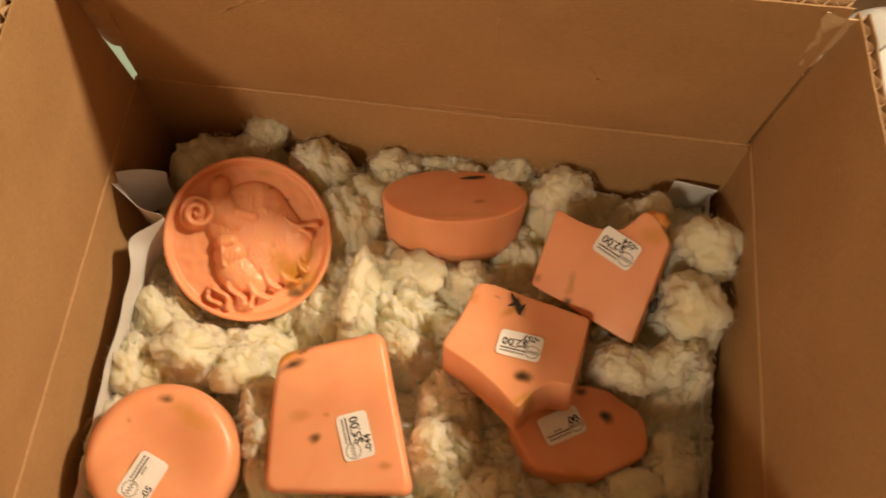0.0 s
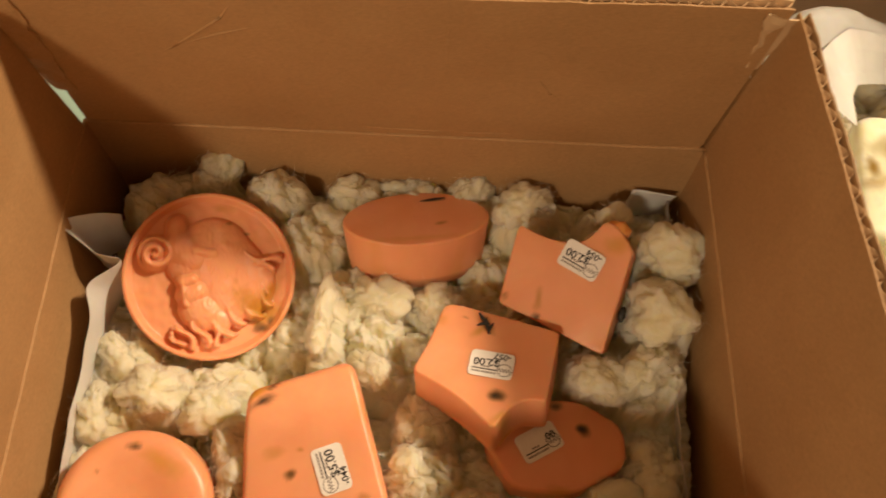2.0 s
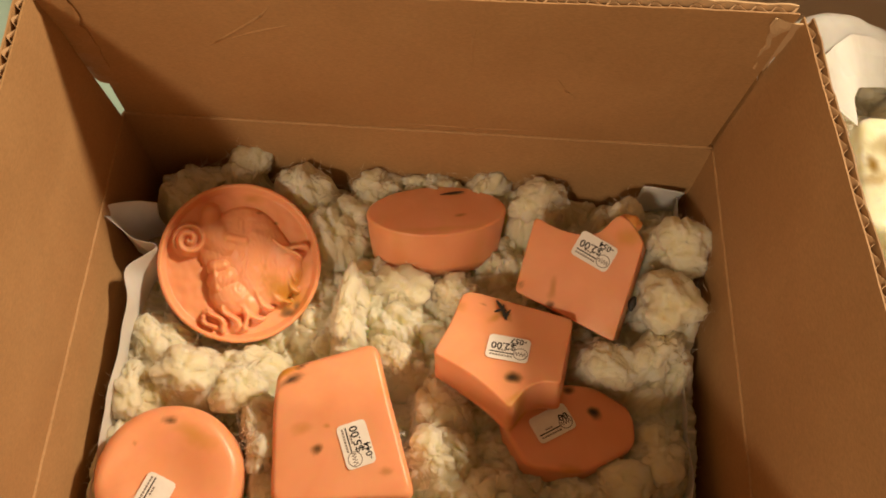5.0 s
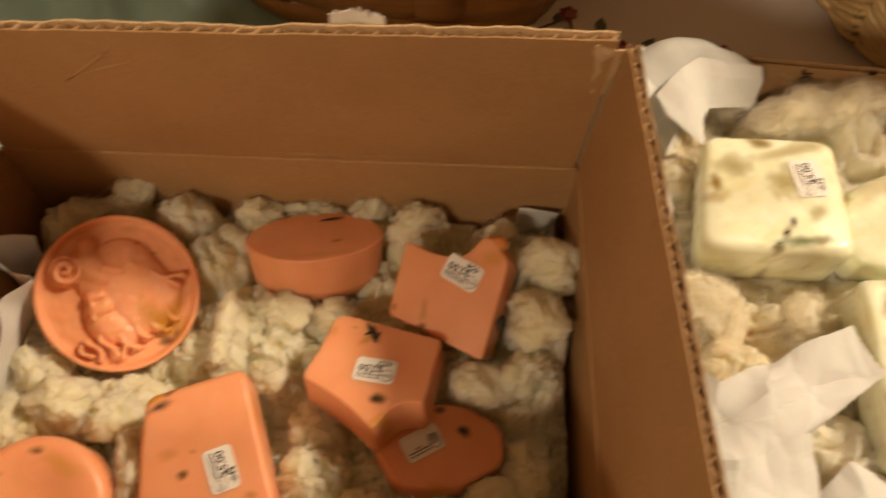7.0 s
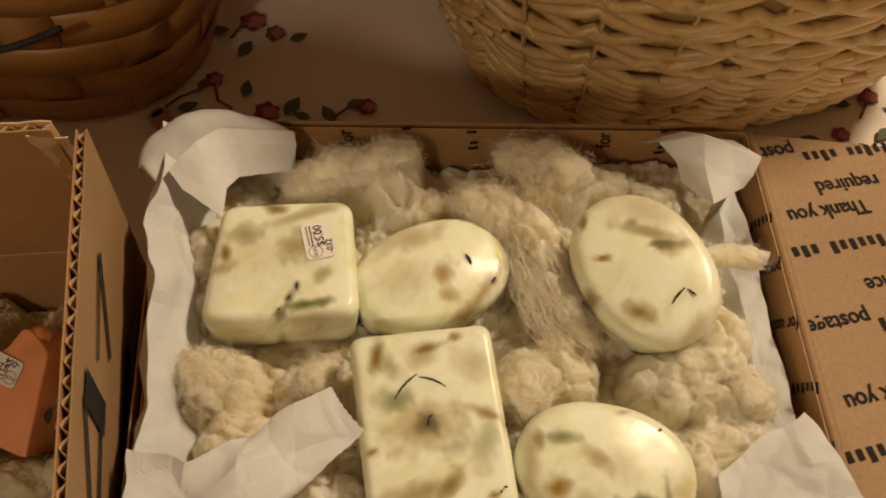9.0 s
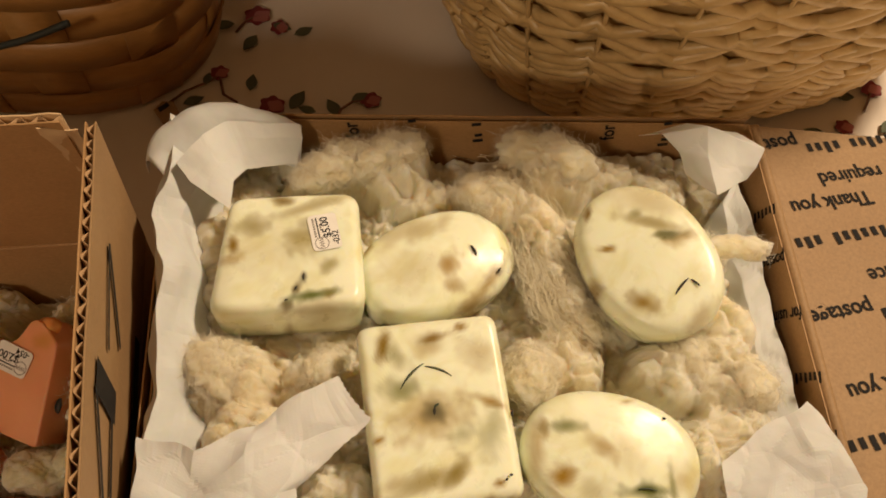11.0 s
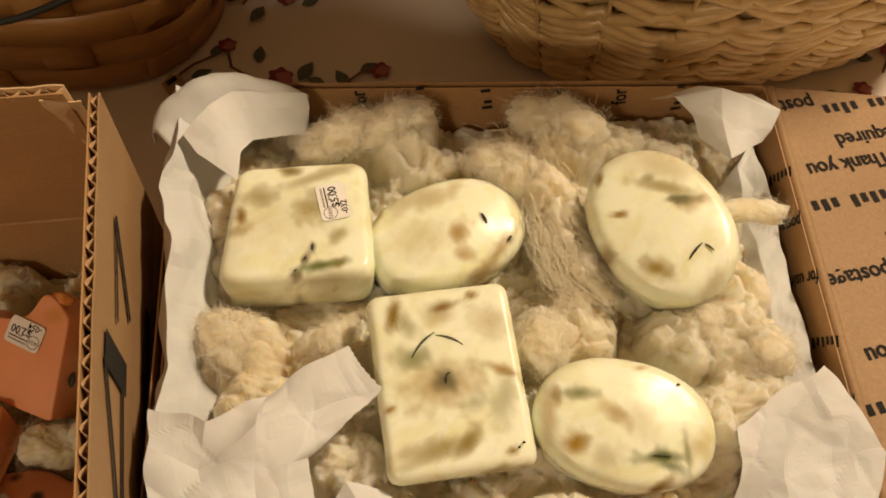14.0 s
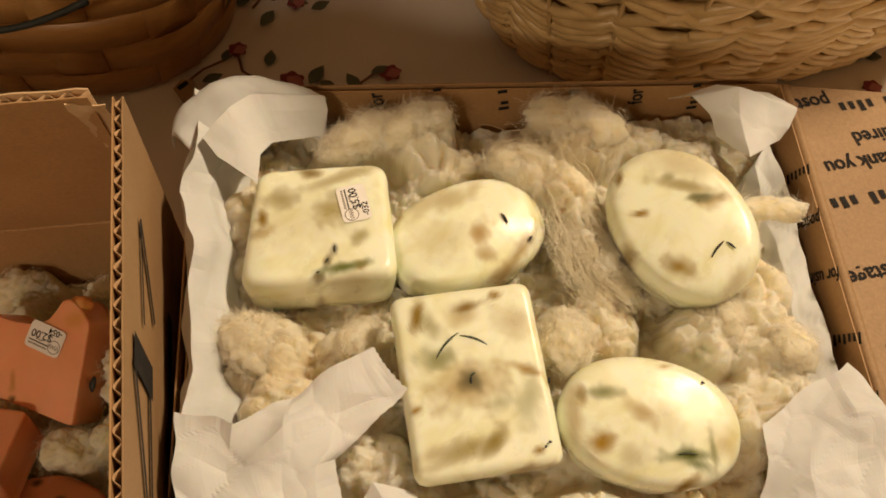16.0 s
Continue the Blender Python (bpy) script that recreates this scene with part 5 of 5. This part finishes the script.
# ---- baskets ----
def splint_basket():
    ob = thing("splint_basket", None, "brown stained wide-splint basket standing on the tablecloth", "basket", m=pose(0.092, 0.570, 0, 0, 0, -12))

    def wall(u, z, out):
        w = 2 * math.pi * u
        c, s = math.cos(w), math.sin(w)
        r = 0.128 * (abs(c) ** 3.2 + abs(s) ** 3.2) ** (-1 / 3.2)
        r *= 1 + 1.0 * min(z, 0.05) * 1.6 + 0.3 * max(0, z - 0.05)
        return Vector(((r + out) * c, (r * 0.97 + out) * s, z + 0.002))

    stakes, rows, wide = 15, 7, 0.0255
    for k in range(rows):
        verts, faces = [], []
        steps = stakes * 6
        z0 = 0.004 + k * 0.0265
        for i in range(steps):
            u = i / steps
            out = 0.0014 * math.cos(math.pi * (u * stakes + k)) + 0.0012
            wob = 0.0012 * noise.noise(Vector((u * 20, k, 0)))
            for z, o in ((z0, 0), (z0 + wide / 2, 0.0002), (z0 + wide, 0), (z0 + wide, -0.0012), (z0, -0.0012)):
                verts.append(wall(u, z + wob, out + o))
            for m in range(5):
                a, b = i * 5 + m, i * 5 + (m + 1) % 5
                j = ((i + 1) % steps) * 5
                faces.append((a, b, j + (m + 1) % 5, j + m))
        part("weaver_splint", mesh_from("weaver_splint", verts, faces, SPLINT), SPLINT, ob)
    for k in range(stakes):
        verts, faces = [], []
        for i in range(rows * 6 + 1):
            z = 0.002 + 0.0265 * i / 6
            row = (z - 0.004) / 0.0265 - 0.45
            out = -0.0014 * math.cos(math.pi * (k + row)) + 0.0008
            for du, o in ((-0.26, 0), (0.26, 0), (0.26, -0.0012), (-0.26, -0.0012)):
                verts.append(wall((k + du) / stakes, z, out + o))
            if i:
                j = 4 * (i - 1)
                for m in range(4):
                    faces.append((j + m, j + (m + 1) % 4, j + 4 + (m + 1) % 4, j + 4 + m))
        part("stake_splint", mesh_from("stake_splint", verts, faces, SPLINT), SPLINT, ob)
    v, f = tube([wall(k / 80, 0.190, 0.002) for k in range(80)], 0.006, 8, closed=True)
    part("rim_hoop", mesh_from("rim_hoop", v, f, SPLINT), SPLINT, ob)
    bm = bmesh.new()
    bm.faces.new([bm.verts.new(wall(k / 60, 0.003, -0.004)) for k in range(60)])
    part("bottom", bm, SPLINT, ob)
    v, f = tube([Vector((-0.05, -0.150, 0.0)).lerp(Vector((0.075, -0.140, 0.0)), k / 16) + Vector((0, -0.012, 0.120 - 0.02 * math.sin(math.pi * k / 16))) for k in range(17)], 0.0022, 8)
    part("handle", mesh_from("handle", v, f, WIRE), WIRE, ob, "dark wire handle hanging on the side")
    return ob


splint_basket()


def willow_basket():
    ob = thing("wicker_basket", (0.572, 0.508, 0.0), "pale woven willow basket standing on the tablecloth", "basket")

    def reach(z):
        return 0.050 * (z / 0.16) ** 0.8 if z < 0.16 else 0.050 + 0.10 * (z - 0.16)

    def at(w, z, out=0.0):
        """A place on the wall: a rounded-square plan that flares upward."""
        c, q = math.cos(w), math.sin(w)
        k = (abs(c) ** 2.7 + abs(q) ** 2.7) ** (-1 / 2.7)
        grow = reach(z) + out
        return ((0.178 * k + grow) * c, (0.146 * k + grow) * q, z)

    def zigzag(x):
        return 4 * abs(x - math.floor(x) - 0.5) - 1

    z0, k = 0.006, 0
    while z0 < 0.372:
        thick = 0.0034 if z0 < 0.085 else 0.0042
        shift = 0.10 * noise.noise(Vector((k * 0.21, 4.0, 0)))
        pts = []
        for i in range(17 * 14):
            u = i / (17 * 14)
            p = u * 17 + shift + (0.5 if z0 > 0.085 and k % 3 == 0 else 0)
            zz = zigzag(p)
            swing = (0.0085 + 0.003 * noise.noise(Vector((math.floor(p * 2) * 3.3, k * 0.12, 1)))) * min(1, z0 / 0.03)
            dip = 0.0042 * max(0, abs(zz) - 0.62) / 0.38
            r = 0.0012 * math.cos(math.pi * (p * 2 + k)) - dip + 0.0008 * noise.noise(Vector((u * 40, k * 3.1, 0)))
            z = z0 + swing * zz + 0.0010 * noise.noise(Vector((u * 40, k, 0)))
            w = 2 * math.pi * u
            pts.append(at(w, max(thick + 0.001, z), r))
        v, f = tube(pts, thick + 0.0004 * noise.noise(Vector((k * 1.7, 0, 0.3))), 8, closed=True)
        part("willow_strand", mesh_from("willow_strand", v, f, WICKER), WICKER, ob)
        z0 += 2.35 * thick
        k += 1
    rng_w = random.Random(12)
    for k in range(60):
        w, z = rng_w.uniform(0, 6.283), rng_w.uniform(0.03, 0.16)
        dz = rng_w.uniform(-0.002, 0.004)
        v, f = tube([at(w + d, z + dz * d / 0.05, 0.0042) for d in (-0.05, -0.02, 0.01, 0.035)], 0.0030, 7)
        part("cut_end", mesh_from("cut_end", v, f, WICKER), WICKER, ob)
    for k in range(30):
        w = 2 * math.pi * (k + 0.5) / 30
        v, f = tube([at(w, z) for z in (0.002, 0.05, 0.10, 0.16, 0.26, 0.376)], 0.0016, 6)
        part("willow_stake", mesh_from("willow_stake", v, f, WICKER), WICKER, ob)
    # added solid liner behind the strands, so no light comes through the gaps
    verts, faces = [], []
    for j in range(27):
        for i in range(90):
            w, z = 2 * math.pi * i / 90, 0.002 + 0.0142 * j
            verts.append(at(w, z, -0.012))
            if j:
                a, b = (j - 1) * 90 + i, (j - 1) * 90 + (i + 1) % 90
                faces.append((a, b, b + 90, a + 90))
    part("inner_weave", mesh_from("inner_weave", verts, faces, WICKER), WICKER, ob)
    pts = []
    for i in range(240):
        w = 2 * math.pi * i / 240
        pts.append(at(w, 0.378 + 0.003 * math.sin(24 * w), 0.004 * math.cos(24 * w)))
    v, f = tube(pts, 0.005, 8, closed=True)
    part("rim_braid", mesh_from("rim_braid", v, f, WICKER), WICKER, ob)
    bm = bmesh.new()
    bm.faces.new([bm.verts.new(at(2 * math.pi * k / 60, 0.003, -0.004)) for k in range(60)])
    part("bottom", bm, WICKER, ob)
    return ob


willow_basket()

# ---- green fabric with soft pleats ----
verts, faces = [], []
NX, NY = 150, 60
for j in range(NY + 1):
    for i in range(NX + 1):
        s, t = i / NX, j / NY
        x, y = -0.62 + 0.64 * s, 0.345 + 0.50 * t
        x += 0.012 * math.sin(7 * t + 2)
        h = 0.010 * abs(math.sin(26 * s + 1.6 * t + 1.2 * noise.noise(Vector((s * 5, t * 3, 2))))) + 0.008 * noise.noise(Vector((s * 8, t * 4, 6))) + 0.010
        h *= min(1, 8 * t, 8 * (1 - t), 10 * s + 0.1, 10 * (1 - s) + 0.1)
        verts.append((x, y, 0.002 + max(0.0005, h)))
for j in range(NY):
    for i in range(NX):
        k = j * (NX + 1) + i
        faces.append((k, k + 1, k + NX + 2, k + NX + 1))
fabric = part("green_cloth", mesh_from("green_cloth", verts, faces, GREEN), GREEN, None)
fabric.modifiers.new("thickness", "SOLIDIFY").thickness = 0.0012
tagged(fabric, "sage green fabric lying in loose pleats", "cloth")

# ---- printed sprigs on the tablecloth ----
printed_stem([(0.165, 0.440), (0.180, 0.452), (0.196, 0.458), (0.206, 0.464)])
printed_rose(0.206, 0.466, 0.0095, 20)
printed_stem([(0.206, 0.462), (0.207, 0.445), (0.216, 0.436)])
printed_leaf(0.178, 0.440, 0.016, 15)
printed_leaf(0.195, 0.456, 0.012, 70)
printed_leaf(0.226, 0.446, 0.016, 75)
printed_rose(0.240, 0.430, 0.0125, -40)
printed_leaf(0.252, 0.424, 0.020, 50)
printed_leaf(0.270, 0.418, 0.014, 150)
printed_stem([(0.283, 0.408), (0.288, 0.418), (0.298, 0.424), (0.308, 0.424)])
printed_leaf(0.286, 0.412, 0.018, 110)
printed_leaf(0.297, 0.425, 0.014, 20)
printed_rose(0.311, 0.423, 0.0105, 10)
for x, y, r, w in ((0.240, 0.520, 0.014, 30), (0.255, 0.506, 0.010, 80), (0.700, 0.372, 0.012, 10), (0.720, 0.345, 0.010, 60), (0.66, 0.34, 0.010, 0), (0.40, 0.62, 0.012, 0), (0.35, 0.68, 0.010, 40)):
    printed_rose(x, y, r, w)
    printed_leaf(x - 0.018, y - 0.006, 0.018, w + 150)
    printed_leaf(x + 0.010, y - 0.010, 0.016, w - 60)
printed_stem([(0.222, 0.505), (0.230, 0.515), (0.240, 0.520)])
printed_stem([(0.683, 0.352), (0.692, 0.362), (0.700, 0.372)])


# ---- printing on the boxes ----
def on_board(corners, s, h, turn=0.0, outward=0.0):
    """Pose on a board: s metres from its first corner along the low edge, h metres up, facing inward or outward."""
    a, b, c, d = [Vector(p) for p in corners]
    ex, ey = (b - a).normalized(), (d - a).normalized()
    n = ex.cross(ey).normalized()
    ey = n.cross(ex)
    p = a + ex * s + ey * h
    if outward:
        m = Matrix((ex, ey, n)).transposed().to_4x4()
        p = p + n * outward
    else:
        m = Matrix((-ex, ey, -n)).transposed().to_4x4()
        p = p - n * 0.0005
    return Matrix.Translation(p) @ m @ pose(0, 0, 0, 0, 0, turn)


def block_word(count, size):
    """Unlettered print: one short upright bar for each character."""
    bm = bmesh.new()
    x = -count / 2 * size * 0.56
    for k in range(count):
        high = (0.68, 0.50, 0.50, 0.62, 0.50)[k % 5] * size
        if k != count * 2 // 3:
            bm.faces.new([bm.verts.new((x + u * size, v, 0)) for u, v in ((0.05, 0), (0.36, 0), (0.36, high), (0.05, high))])
        x += 0.56 * size
    return bm


S = 0.0105
# along the fold, out from it, and what stands there: a word, or the count of characters of an unlettered one
for s, h, text in ((0.212, 0.012, "post"), (0.217, 0.060, 13), (0.195, 0.047, "required"), (0.193, 0.078, "e"), (0.177, 0.031, "Thank you"), (0.156, 0.030, 10), (0.160, 0.070, "using"), (0.139, 0.054, "service"),
                   (0.115, 0.018, "postage"), (0.118, 0.054, 6), (0.097, 0.059, "required"), (0.081, 0.033, "Thank you"), (0.058, 0.036, 13), (0.040, 0.056, "service"), (0.020, 0.014, "postage"), (0.022, 0.056, 9)):
    m = on_board(flap_corners, s, h, 283)
    if isinstance(text, str):
        words("printed_line", text, S * 1.08, INK, open_flap, m)
    else:
        tagged(part("printed_bar", block_word(text, S * 0.95), INK, open_flap, m=m @ pose(0, -0.0035, 0)), kind="stuff")
wall_corners = (lift(W_FR, 0.004), lift(W_BR, 0.004), lift(W_BR, WZ), lift(W_FR, WZ))
for k, text in enumerate(("for using", 9, "postage", "for using", 9, "Thank you", "for us")):
    m = on_board(wall_corners, 0.205 - 0.029 * k, 0.134, 250)
    if isinstance(text, str):
        words("printed_line", text, S * 0.85, INK, walls["right"], m)
    else:
        tagged(part("printed_bar", block_word(text, S * 0.7), INK, walls["right"], m=m), kind="stuff")
back_corners = (lift(W_BR, 0.004), lift(W_BL, 0.004), lift(W_BL, WZ), lift(W_BR, WZ))
for k, text in enumerate((5, "for", "age", 4, 5, "for", 6)):
    m = on_board(back_corners, 0.040 + 0.033 * k, 0.139, 100)
    if isinstance(text, str):
        words("printed_line", text, S, INK, walls["back"], m)
    else:
        tagged(part("printed_bar", block_word(text, S * 0.75), INK, walls["back"], m=m), kind="stuff")
# black handling marks outside the coral box's flap; the last strip paints gap shade
for s0, h0, s1, h1, wide in ((0.165, 0.085, 0.130, 0.055, 0.004), (0.165, 0.085, 0.120, 0.078, 0.003), (0.102, 0.098, 0.102, 0.060, 0.014), (0.098, 0.098, 0.030, 0.060, 0.004), (0.095, 0.066, 0.030, 0.060, 0.004), (0.150, 0.016, 0.020, 0.016, 0.012)):
    verts, faces = [], []
    d = Vector((s1 - s0, h1 - h0)).normalized()
    for k in range(9):
        for side in (-1, 1):
            s, h = s0 + (s1 - s0) * k / 8 - d.y * side * wide / 2, h0 + (h1 - h0) * k / 8 + d.x * side * wide / 2
            verts.append(flap_point(R_CORN, s / 0.212, h / 0.113) + Vector((0.0051, 0, 0)))
        if k:
            faces.append((2 * k - 2, 2 * k - 1, 2 * k + 1, 2 * k))
    part("mark_and_gap_shade", mesh_from("mark_and_gap_shade", verts, faces, INK, False), INK, right_flap)
# small printed paper scrap beside the splint basket
scrap = part("paper_scrap", flat_shape([(-0.006, -0.012), (0.007, -0.010), (0.008, 0.008), (0.001, 0.012), (-0.007, 0.009)], 0.0004), KRAFT_PALE, None, m=pose(0.168, 0.428, 0.004, 14, -8, 20))
tagged(scrap, "small torn kraft scrap with black print on the cloth", "paper scrap")
part("printed_bar", flat_shape(bar(-0.004, 0.007, 0.004, 0.008, 0.0035), 0.0001), INK, scrap, m=pose(0, 0, 0.0005))
